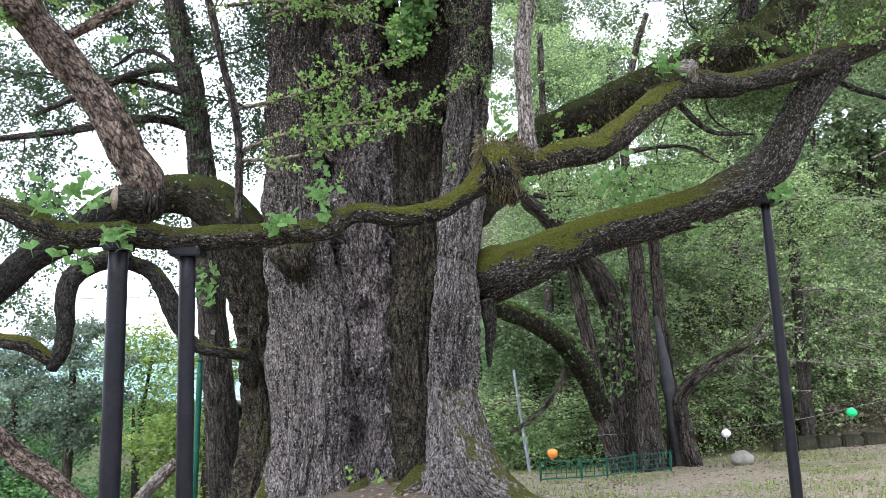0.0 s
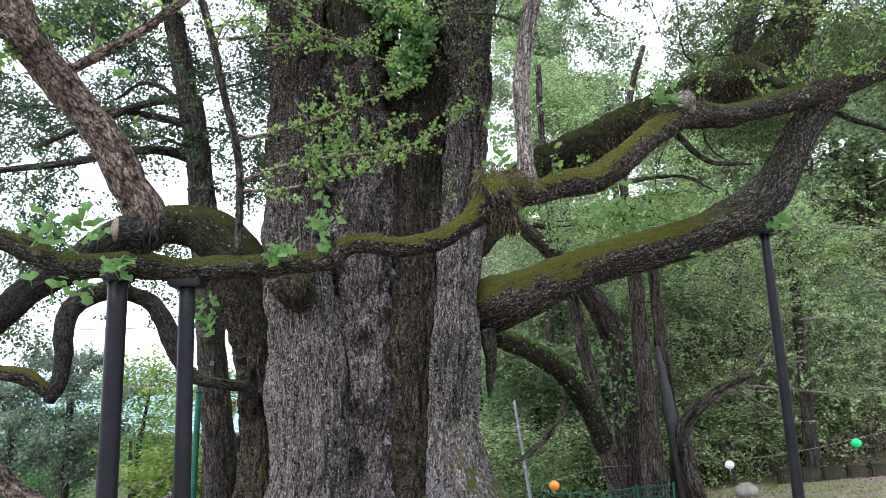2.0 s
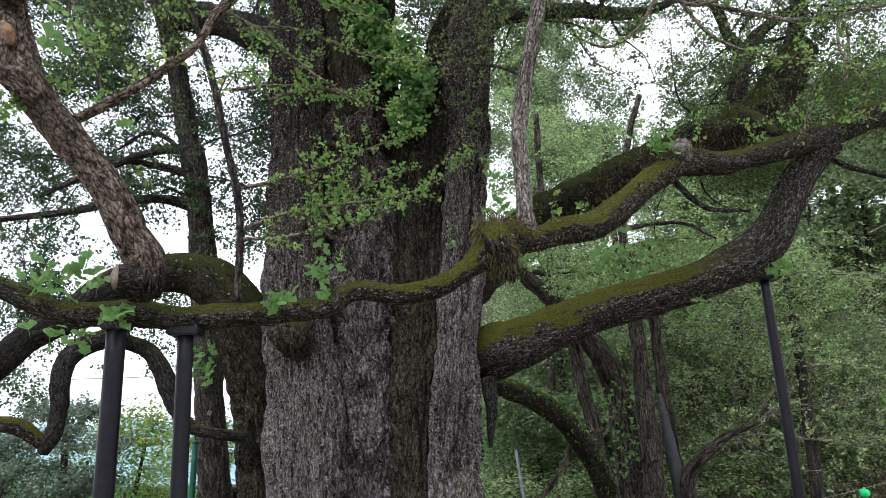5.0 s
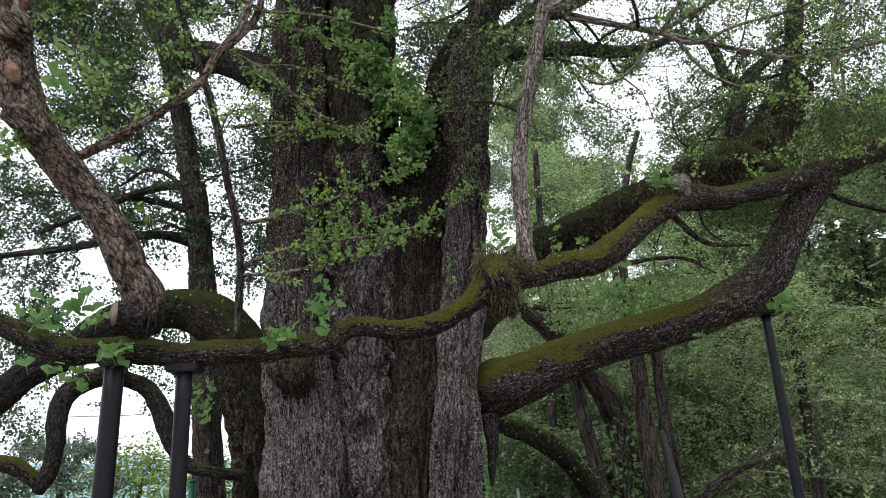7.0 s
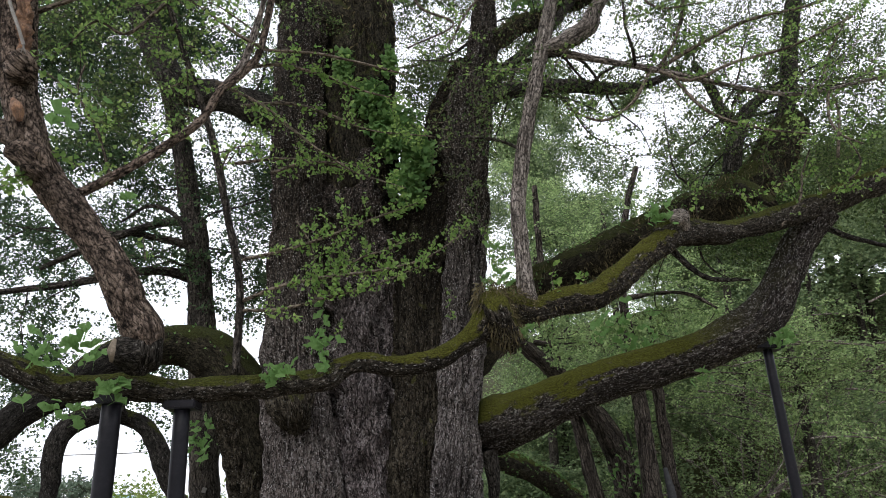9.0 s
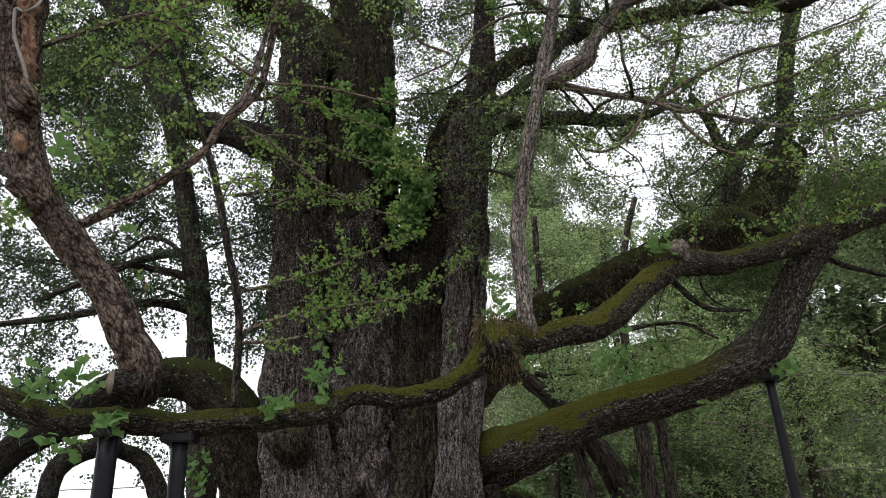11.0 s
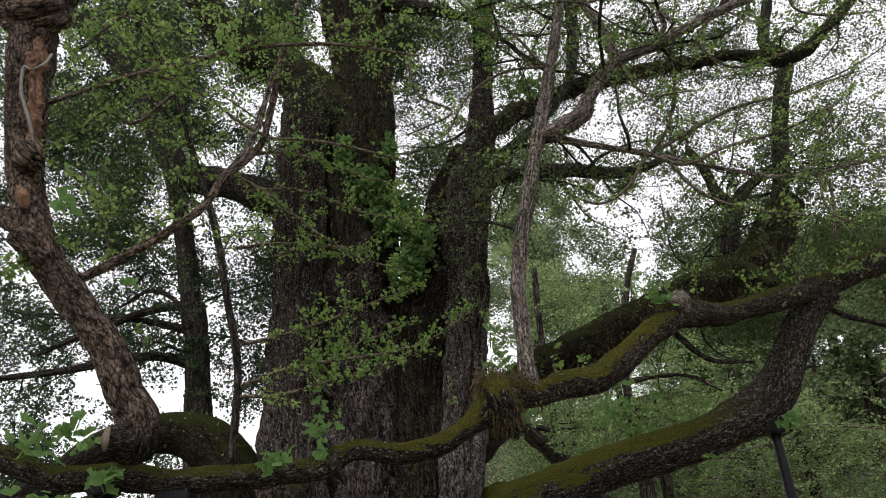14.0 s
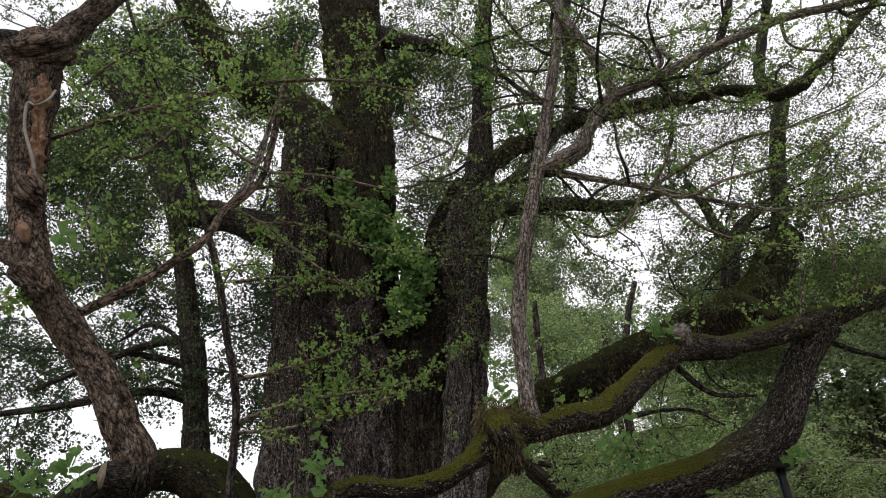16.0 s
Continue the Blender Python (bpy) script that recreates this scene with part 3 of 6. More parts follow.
    limb(ginkgo, "root", BARK_ROOT, [(-0.15, 10.2, 0.36, 0.229), (-0.31, 9.6, 0.05, 0.2), (-0.58, 9, -0.07, 0.133), (-0.91, 8.7, -0.32, 0.077)], 64, 0.04, 0.15, 0.02)
    limb(ginkgo, "root", BARK_ROOT, [(-2.17, 10, 0.35, 0.187), (-2.23, 9.6, -0.02, 0.157), (-2.36, 9.1, -0.38, 0.121)], 64, 0.04, 0.15, 0.02)
    limb(ginkgo, "root", BARK_ROOT, [(-0.7, 10.4, 0.08, 0.093), (-0.7, 9.5, 0.02, 0.078), (-0.47, 8.9, -0.12, 0.066), (-0.34, 8.7, -0.39, 0.051)], 64, 0.04, 0.15, 0.02)
    limb(ginkgo, "burl", BARK_RECESS, [(-1.91, 9.5, 3.25, 0.26), (-1.87, 9.32, 3.03, 0.31), (-1.84, 9.27, 2.86, 0.25), (-1.83, 9.35, 2.73, 0.16), (-1.83, 9.5, 2.63, 0.059)], 72, 0.02, 0.35, 0.035)


trunk()
limb(ginkgo, "branch", BARK_LIGHTMOSS, [(5.9, 8.2, 5.5, 0.14), (4.85, 8.3, 5.13, 0.168), (4.11, 8.2, 4.87, 0.139), (3.35, 8, 4.64, 0.135), (2.87, 7.9, 4.6, 0.165), (2.65, 7.82, 4.56, 0.17), (2.49, 7.75, 4.45, 0.149)], 40, 0.03, 0.16, 0.01)
limb(ginkgo, "cut_stub", BARK_GREY, [(2.75, 7.85, 4.58, 0.126), (2.72, 7.7, 4.67, 0.124), (2.7, 7.62, 4.71, 0.111)], 24, 0.02, 0.06, 0.004)
LONG = [(2.84, 7.9, 4.61, 0.14), (2.61, 7.8, 4.53, 0.163), (2.19, 7.6, 4.18, 0.146), (1.64, 7.4, 3.74, 0.147), (1.27, 7.3, 3.66, 0.133), (0.9, 7.2, 3.54, 0.137), (0.61, 7.1, 3.56, 0.174), (0.44, 7, 3.38, 0.16), (0.23, 6.9, 3.17, 0.103), (-0.1, 6.8, 2.97, 0.101), (-0.44, 6.7, 2.91, 0.092), (-0.74, 6.6, 2.94, 0.091), (-0.95, 6.6, 2.87, 0.103)]
limb(ginkgo, "branch", BARK_MOSS, LONG, 40, 0.03, 0.14, 0.008, label="long sinuous mossy branch")
limb(ginkgo, "branch", BARK_LIGHTMOSS, [(-0.92, 6.6, 2.9, 0.088), (-1.02, 6.58, 2.81, 0.108), (-1.21, 6.5, 2.75, 0.107), (-1.52, 6.4, 2.71, 0.105), (-1.89, 6.3, 2.68, 0.108), (-2.24, 6.2, 2.64, 0.106), (-2.54, 6.1, 2.68, 0.119), (-2.83, 6, 2.66, 0.108), (-3.11, 5.9, 2.66, 0.097), (-3.31, 5.85, 2.76, 0.096), (-3.57, 5.8, 2.87, 0.082), (-3.92, 5.7, 2.93, 0.076)], 40, 0.03, 0.14, 0.008)
limb(ginkgo, "knot", BARK_MOSS, [(0.47, 7, 3.67, 0.083), (0.5, 7, 3.56, 0.167), (0.55, 6.98, 3.4, 0.204), (0.62, 7, 3.25, 0.154), (0.67, 7.05, 3.15, 0.083), (0.7, 7.05, 3.07, 0.022)], 32, 0.03, 0.3, 0.01, label="shaggy fern-grown branch knot")
limb(ginkgo, "limb", BARK_PALE, [(0.12, 10.6, 2.65, 0.393), (0.51, 10.2, 2.71, 0.41), (0.91, 9.75, 2.79, 0.34), (1.43, 9.4, 2.95, 0.292), (2.01, 9.3, 3.15, 0.272), (2.61, 9.1, 3.28, 0.256), (3.19, 8.9, 3.43, 0.235), (3.58, 8.8, 3.59, 0.245), (3.78, 8.78, 3.68, 0.262), (4.04, 8.7, 3.92, 0.25), (4.26, 8.6, 4.31, 0.212), (4.48, 8.5, 4.7, 0.205), (4.74, 8.3, 5.02, 0.168)], 72, 0.035, 0.1, 0.014, 0.07, label="great mossy limb resting on a prop")
limb(ginkgo, "limb", BARK_SHAGGY, [(0.05, 10.7, 3.29, 0.25), (0.58, 11, 3.9, 0.268), (1.06, 11.3, 4.64, 0.277), (1.64, 11.5, 5.15, 0.284), (2.51, 11.6, 5.6, 0.297), (3.49, 11.7, 6.06, 0.292), (4.3, 11.8, 6.4, 0.343), (4.99, 11.8, 6.69, 0.373), (5.74, 11.8, 7.11, 0.365), (6.22, 11.8, 7.82, 0.361), (6.61, 11.8, 8.22, 0.23)], 56, 0.04, 0.18, 0.02, label="shaggy fern-covered limb")
limb(ginkgo, "branch", BARK_DARK, [(6.04, 11.8, 7.65, 0.236), (6.42, 11.8, 8.41, 0.158), (6.66, 11.8, 9.42, 0.153), (6.96, 11.8, 10.65, 0.148), (7.3, 11.8, 11.59, 0.141), (6.94, 11.8, 12, 0.119), (7.31, 11.8, 13.28, 0.111), (7.82, 11.8, 14.67, 0.09)], 16)
limb(ginkgo, "branch", BARK_DARK, [(5.18, 11.8, 7.12, 0.161), (5.36, 11.7, 7.8, 0.153), (5.63, 11.7, 8.33, 0.125), (6.1, 11.7, 8.74, 0.085), (6.67, 11.7, 9.1, 0.054)], 14)
limb(ginkgo, "branch", BARK_DARK, [(5.44, 11.7, 8.03, 0.124), (5.21, 11.7, 8.34, 0.104), (5.11, 11.8, 8.97, 0.097), (4.88, 11.8, 9.43, 0.065)], 14)
limb(ginkgo, "branch", BARK_SHAGGY, [(5.12, 11.4, 6.78, 0.102), (5.2, 11, 6.46, 0.116), (5.26, 10.6, 6.05, 0.077)], 14)
# the pruned limb that stands on the long branch
limb(ginkgo, "limb", BARK_BROWN, [(-2.36, 5.74, 2.93, 0.13), (-2.37, 5.71, 3.05, 0.158), (-2.48, 5.65, 3.24, 0.144), (-2.57, 5.6, 3.45, 0.139), (-2.81, 5.55, 3.8, 0.134), (-3.02, 5.5, 4.05, 0.142), (-3.31, 5.4, 4.48, 0.145), (-3.47, 5.35, 4.95, 0.145), (-3.57, 5.3, 5.44, 0.159), (-3.65, 5.25, 6.1, 0.182), (-3.71, 5.2, 6.68, 0.209), (-3.8, 5.2, 6.98, 0.164)], 64, 0.025, 0.1, 0.008, 0.045, label="pruned orange-brown limb with plated bark")
limb(ginkgo, "burl", BARK_DARK, [(-2.37, 5.75, 3.02, 0.12), (-2.39, 5.75, 2.91, 0.165), (-2.43, 5.85, 2.8, 0.13)], 40, 0.02, 0.4, 0.015)
limb(ginkgo, "cut_stub", BARK_DARK, [(-2.4, 5.7, 2.88, 0.14), (-2.49, 5.64, 2.88, 0.118), (-2.54, 5.61, 2.88, 0.104)], 24, 0.02, 0.06, 0.006)
limb(ginkgo, "cut_face", CUT_WOOD, [(-2.53, 5.612, 2.88, 0.096), (-2.562, 5.598, 2.88, 0.09)], 24, 0.02, 0.02, 0.0, label="pale sawn face")
limb(ginkgo, "branch", BARK_BROWN, [(-3.67, 5.2, 6.79, 0.152), (-3.5, 5.25, 7.15, 0.134), (-3.29, 5.3, 7.57, 0.121), (-3, 5.4, 8.22, 0.11)], 32, 0.03)
limb(ginkgo, "branch", BARK_DARK, [(-3.74, 5.2, 6.87, 0.125), (-4.05, 5.2, 6.99, 0.093), (-4.51, 5.2, 7.08, 0.077)], 24, 0.03)
limb(ginkgo, "branch", BARK_BROWN, [(-3.35, 5.4, 4.53, 0.094), (-3.65, 5.5, 4.76, 0.097), (-4.11, 5.6, 5, 0.095)], 24, 0.03)
limb(ginkgo, "branch", BARK_BROWN, [(-3.03, 5.5, 4.14, 0.06), (-2.9, 5.5, 4.2, 0.044), (-2.62, 5.52, 4.38, 0.04), (-2.3, 5.57, 4.64, 0.039), (-2.04, 5.6, 4.89, 0.037), (-1.9, 5.65, 5.23, 0.039), (-1.74, 5.68, 5.41, 0.039), (-1.61, 5.7, 5.61, 0.037), (-1.55, 5.7, 5.97, 0.035), (-1.5, 5.75, 6.65, 0.037), (-1.39, 5.8, 7.46, 0.021)], 20, 0.03, 0.1, 0.004)
limb(ginkgo, "branch", BARK_GREY, [(-1.89, 5.65, 5.24, 0.036), (-1.72, 5.67, 5.55, 0.037), (-1.61, 5.66, 6.01, 0.03), (-1.54, 5.65, 6.42, 0.022)], 12, 0.03)
limb(ginkgo, "branch", BARK_FAR, [(-1.77, 6.25, 2.8, 0.037), (-1.77, 6.2, 3.56, 0.037), (-1.93, 6.2, 4.25, 0.036), (-2.13, 6.15, 5.06, 0.035), (-2.38, 6.1, 5.75, 0.031), (-2.67, 6, 6.57, 0.029), (-3.14, 5.9, 7.57, 0.025), (-3.47, 5.8, 8.44, 0.023)], 14, 0.04)
limb(ginkgo, "branch", TWIG, [(-3.46, 5.3, 5.84, 0.026), (-3.03, 5.3, 6.02, 0.023), (-2.59, 5.3, 6.17, 0.024), (-1.8, 5.4, 6.48, 0.022), (-1.12, 5.5, 6.62, 0.019), (-0.63, 5.6, 6.64, 0.017), (-0.12, 5.7, 6.6, 0.011)], 8, 0.06)
limb(ginkgo, "branch", TWIG, [(-2.59, 5.3, 6.17, 0.021), (-2.17, 5.4, 6, 0.016), (-1.75, 5.5, 5.7, 0.016), (-1.56, 5.6, 5.63, 0.013)], 8, 0.06)
limb(ginkgo, "branch", TWIG, [(-1.58, 5.7, 5.67, 0.016), (-1.12, 5.8, 5.69, 0.016), (-0.7, 5.9, 5.64, 0.014), (-0.26, 6, 5.56, 0.011)], 8, 0.06)
# upright grey branch and pale crooked branch above the knot
limb(ginkgo, "branch", BARK_GREY, [(0.88, 7.2, 3.64, 0.112), (0.86, 7.15, 3.8, 0.096), (0.86, 7.15, 3.99, 0.083), (0.86, 7.2, 4.76, 0.084), (1.01, 7.2, 5.65, 0.083), (1.23, 7.2, 6.57, 0.087), (1.45, 7.2, 7.5, 0.078), (1.69, 7.2, 8.64, 0.067), (1.88, 7.2, 9.93, 0.056)], 28, 0.035, 0.1, 0.006)
limb(ginkgo, "branch", BARK_GREY, [(1.24, 7.2, 6.65, 0.086), (1.52, 7.2, 6.74, 0.104), (1.79, 7.15, 6.91, 0.11), (1.93, 7.1, 7.18, 0.082), (2.28, 7.1, 7.64, 0.078), (2.78, 7.1, 7.87, 0.067), (3.54, 7, 8.25, 0.061), (4.56, 6.9, 8.67, 0.056), (5.28, 6.8, 8.78, 0.053), (6.16, 6.7, 8.94, 0.05)], 24, 0.04, 0.14, 0.005)
limb(ginkgo, "branch", BARK_GREY, [(2.3, 7.1, 7.66, 0.078), (2.18, 7.1, 8.18, 0.065), (1.95, 7.1, 8.73, 0.063), (1.59, 7.1, 9.55, 0.058)], 16, 0.05)
limb(ginkgo, "branch", BARK_DARK, [(3.69, 7, 8.31, 0.058), (3.89, 7, 8.75, 0.052), (4.13, 7, 9.38, 0.046)], 12, 0.05)
limb(ginkgo, "branch", BARK_GREY, [(2.82, 7.1, 7.91, 0.05), (2.96, 7.05, 8.15, 0.04), (2.91, 7, 8.34, 0.033), (3.02, 6.9, 8.06, 0.025)], 10, 0.03)
limb(ginkgo, "branch", BARK_GREY, [(1.35, 7.25, 6.66, 0.054), (2.11, 7.3, 6.51, 0.037), (2.59, 7.35, 6.43, 0.037), (3.51, 7.4, 6.21, 0.03), (4.08, 7.4, 6.09, 0.027), (4.64, 7.4, 6.16, 0.024), (5.67, 7.4, 6.4, 0.02)], 12, 0.05)
limb(ginkgo, "branch", BARK_FAR, [(1.51, 7.2, 7.64, 0.043), (1.23, 7.3, 7.92, 0.036), (0.97, 7.4, 8.31, 0.03), (0.62, 7.5, 8.67, 0.023)], 10, 0.05)
# upper limbs of the fused stems
limb(ginkgo, "limb", BARK_SHAGGY, [(0.64, 10, 8.16, 0.22), (0.96, 10, 8.74, 0.173), (1.38, 10, 9.07, 0.16), (1.82, 10.1, 9.33, 0.147), (2.47, 10.2, 9.72, 0.143), (3.49, 10.3, 10.08, 0.13), (4.52, 10.4, 10.34, 0.124), (5.54, 10.4, 10.51, 0.116), (6.21, 10.4, 10.4, 0.132), (6.73, 10.4, 10.53, 0.125), (7.41, 10.4, 11.15, 0.102), (8.71, 10.4, 12.51, 0.08), (9.74, 10.4, 13.48, 0.064)], 32, 0.04, 0.3, 0.02)
limb(ginkgo, "branch", BARK_DARK, [(0.72, 9.9, 7.61, 0.178), (0.99, 9.8, 7.7, 0.133), (1.44, 9.8, 7.77, 0.116), (2.06, 9.8, 7.79, 0.112), (2.77, 9.8, 7.72, 0.098), (3.32, 9.8, 7.81, 0.072), (3.82, 9.8, 8.06, 0.05)], 20, 0.05)
limb(ginkgo, "branch", BARK_DARK, [(0.88, 9.9, 7.92, 0.117), (1.22, 9.9, 8.29, 0.092), (1.67, 9.9, 8.72, 0.084), (2.3, 10, 9.6, 0.078), (2.53, 10, 10.69, 0.112), (2.59, 10, 12.09, 0.096), (2.87, 10, 13.48, 0.078)], 16, 0.05)
limb(ginkgo, "limb", BARK_SHAGGY, [(-1.2, 10.1, 8.92, 0.429), (-1.87, 10, 9.47, 0.406), (-2.57, 9.9, 10.1, 0.353), (-3.17, 9.8, 10.42, 0.316), (-3.76, 9.7, 11.15, 0.302), (-4.25, 9.6, 12.04, 0.279), (-4.77, 9.5, 13.38, 0.248)], 48, 0.045, 0.15, 0.015)
limb(ginkgo, "limb", BARK_DARK, [(-2.44, 11, 7.95, 0.293), (-3.47, 11, 8.45, 0.278), (-4.4, 11, 8.72, 0.251), (-4.91, 11, 9.47, 0.237), (-5.35, 11, 10.46, 0.224), (-6.1, 11, 11.54, 0.21), (-6.93, 11, 12.39, 0.193), (-8.13, 11, 13.14, 0.152)], 32, 0.05)
limb(ginkgo, "branch", BARK_DARK, [(-1.24, 10, 11.82, 0.264), (-0.4, 9.9, 11.47, 0.155), (0.42, 9.9, 11.23, 0.092), (1.02, 9.9, 10.93, 0.051)], 16, 0.05)
# the arching limb and its drooping ends
limb(ginkgo, "limb", BARK_SHAGGY, [(-2.42, 10.7, 1.44, 0.284), (-2.48, 10.5, 2.24, 0.355), (-2.73, 10.2, 3.14, 0.381), (-3.07, 10.1, 3.69, 0.349), (-3.52, 10, 3.92, 0.291), (-3.95, 9.8, 3.88, 0.247), (-4.31, 9.65, 3.72, 0.228)], 56, 0.04, 0.12, 0.014, label="arching mossy limb bending to the ground")
limb(ginkgo, "limb", BARK_BACKLIT, [(-3.95, 9.8, 3.88, 0.239), (-4.39, 9.6, 3.67, 0.226), (-4.84, 9.4, 3.26, 0.206), (-5.18, 9.2, 2.99, 0.186), (-5.53, 9.1, 2.58, 0.169), (-5.92, 9, 2.15, 0.152)], 56, 0.04, 0.12, 0.014)
limb(ginkgo, "limb", BARK_BACKLIT, [(-4.14, 9.6, 3, 0.149), (-4.41, 9.4, 2.93, 0.124), (-4.65, 9.3, 2.79, 0.123), (-4.75, 9.2, 2.53, 0.121), (-4.74, 9.2, 2.1, 0.106), (-4.77, 9.2, 1.79, 0.105), (-4.88, 9.2, 1.55, 0.077)], 24, 0.05, 0.14, 0.01)
limb(ginkgo, "limb", BARK_BACKLIT, [(-4.58, 9.9, 3.05, 0.116), (-4.22, 9.9, 2.94, 0.108), (-3.93, 9.9, 2.81, 0.115), (-3.72, 9.9, 2.46, 0.13), (-3.55, 9.9, 2.08, 0.114), (-3.3, 9.9, 1.81, 0.091), (-2.92, 9.9, 1.73, 0.075), (-2.65, 10, 1.67, 0.084), (-2.51, 10.1, 1.45, 0.069)], 24, 0.05, 0.14, 0.01)
limb(ginkgo, "branch", BARK_MOSS, [(-5.84, 9, 2.01, 0.09), (-5.42, 9, 1.92, 0.09), (-5.12, 9.1, 1.85, 0.104), (-4.89, 9.2, 1.66, 0.084)], 20, 0.05)
limb(ginkgo, "branch", BARK_BROWN, [(-4.23, 6.6, 1.25, 0.065), (-3.96, 6.6, 1.03, 0.084), (-3.7, 6.6, 0.79, 0.094), (-3.44, 6.6, 0.62, 0.088), (-3.13, 6.6, 0.33, 0.093)], 28, 0.04, 0.14, 0.008)
limb(ginkgo, "branch", BARK_GREY, [(-4.61, 11, -0.53, 0.089), (-4.26, 11, -0.14, 0.098), (-3.93, 11, 0.18, 0.082)], 16, 0.05)
limb(ginkgo, "dead_stub", BARK_DARK, [(0.58, 9.9, 2.38, 0.114), (0.62, 9.9, 2, 0.083), (0.59, 9.9, 1.67, 0.053), (0.59, 9.9, 1.48, 0.023)], 16, 0.04)

# ---- slim tree beside it ----
slim = thing("slim_tree", "slim dark-barked tree leaning close to the ginkgo", "tree")
limb(slim, "trunk", BARK_FAR, [(-3.5, 12.5, -1.29, 0.312), (-3.61, 12.5, -0.4, 0.288), (-3.79, 12.5, 1.06, 0.265), (-3.94, 12.5, 2.38, 0.25), (-4.08, 12.5, 3.95, 0.245), (-4.27, 12.5, 5.47, 0.224), (-4.48, 12.5, 6.83, 0.202), (-4.46, 12.5, 6.42, 0.193), (-4.88, 12.5, 8.4, 0.186), (-5.42, 12.5, 10.26, 0.174), (-6.07, 12.5, 12.21, 0.148), (-6.71, 12.5, 14.6, 0.119)], 40, 0.06, 0.08, 0.02)
limb(slim, "branch", BARK_FAR, [(-4.44, 12.5, 5.73, 0.11), (-4.82, 12.3, 5.8, 0.089), (-5.28, 12, 5.71, 0.077), (-6.22, 11.8, 5.46, 0.066), (-7.16, 11.5, 5.26, 0.05), (-7.64, 11.4, 5.19, 0.036)], 12)
limb(slim, "branch", BARK_FAR, [(-4.52, 12.5, 6.35, 0.09), (-5.09, 12.4, 6.48, 0.065), (-5.7, 12.2, 6.52, 0.049), (-6.37, 12, 6.35, 0.039)], 12)
limb(slim, "branch", BARK_FAR, [(-4.56, 12.5, 6.86, 0.103), (-5.14, 12.3, 6.7, 0.076), (-5.85, 12, 6.29, 0.064), (-6.79, 11.8, 5.75, 0.047)], 12)

# ---- ginkgo behind, on the lawn ----
back = thing("old_tree", "old many-stemmed tree with cement filling on the lawn", "tree")
limb(back, "stem", BARK_BACK, [(4.89, 21, -1.8, 0.374), (4.63, 21, -0.88, 0.275), (4.34, 21, 0.51, 0.238), (4.04, 21, 2.25, 0.209), (3.7, 21, 4.03, 0.179), (3.39, 21, 5.36, 0.156), (3.19, 21, 6.54, 0.149), (3.06, 21, 8.78, 0.118), (3.03, 21, 11.27, 0.085)], 28, 0.14, 0.14, 0.03, 0.16)
limb(back, "stem", BARK_BACK, [(5.61, 20.5, -1.73, 0.426), (5.53, 20.5, -0.54, 0.33), (5.52, 20.5, 1.28, 0.265), (5.42, 20.5, 3.94, 0.23), (5.32, 20.5, 6.22, 0.153), (5.31, 20.5, 8.23, 0.131), (5.71, 20.5, 10.28, 0.1), (6.16, 20.5, 11.6, 0.084)], 28, 0.14, 0.14, 0.03, 0.16)
limb(back, "stem", BARK_BACK, [(5.17, 21.5, -1.88, 0.447), (5.17, 21.5, -0.48, 0.387), (5.11, 21.5, 1.43, 0.409), (4.95, 21.5, 3.07, 0.331), (4.49, 21.8, 4.28, 0.245), (3.38, 22, 5.54, 0.224), (2.39, 22, 6.61, 0.19), (1.72, 22, 7.52, 0.139)], 28, 0.14, 0.14, 0.03, 0.16)
limb(back, "stem", BARK_BACK, [(6.55, 21.3, -1.87, 0.356), (6.5, 21.3, -0.17, 0.256), (6.32, 21.3, 1.41, 0.194), (6.2, 21.3, 3.69, 0.173), (6.18, 21.3, 5.36, 0.15), (6.2, 21.3, 7.07, 0.093)], 28, 0.14, 0.14, 0.03, 0.16)
limb(back, "stem", BARK_BACK, [(6.81, 20.8, -1.8, 0.309), (6.58, 20.8, -0.59, 0.234), (6.53, 20.8, 0.4, 0.204), (7.06, 20.6, 1.09, 0.172), (7.73, 20.4, 1.58, 0.101), (8.28, 20, 1.84, 0.046)], 28, 0.14, 0.14, 0.03, 0.16)
limb(back, "branch", BARK_BACK, [(3.26, 20.5, 6.06, 0.113), (2.48, 20, 6.06, 0.094), (1.81, 19.6, 5.84, 0.077), (1.19, 19.2, 5.3, 0.06)], 28, 0.14, 0.14, 0.03, 0.16)
limb(back, "branch", BARK_BACK, [(5.38, 20.5, 7.41, 0.073), (6.5, 20.5, 7.53, 0.065), (7.3, 20.5, 7.43, 0.057), (8.24, 20.5, 6.83, 0.032)], 28, 0.14, 0.14, 0.03, 0.16)
limb(back, "branch", BARK_BACK, [(4.26, 20.5, 1.76, 0.086), (3.38, 20, 1.47, 0.084), (2.9, 19.5, 0.75, 0.074), (2.3, 19, 0.15, 0.064), (1.6, 18.5, -0.21, 0.042)], 28, 0.14, 0.14, 0.03, 0.16)
limb(back, "limb", BARK_SWEEP, [(4.56, 21.1, -0.59, 0.2), (4.3, 20.9, 0.17, 0.27), (3.8, 20.2, 1.13, 0.29), (3.12, 19.2, 1.88, 0.28), (2.31, 18.4, 2.43, 0.26), (1.54, 17.6, 2.71, 0.24), (0.71, 17, 2.88, 0.22)], 40, 0.08, 0.14, 0.02, 0.12, label="low mossy limb sweeping sideways")
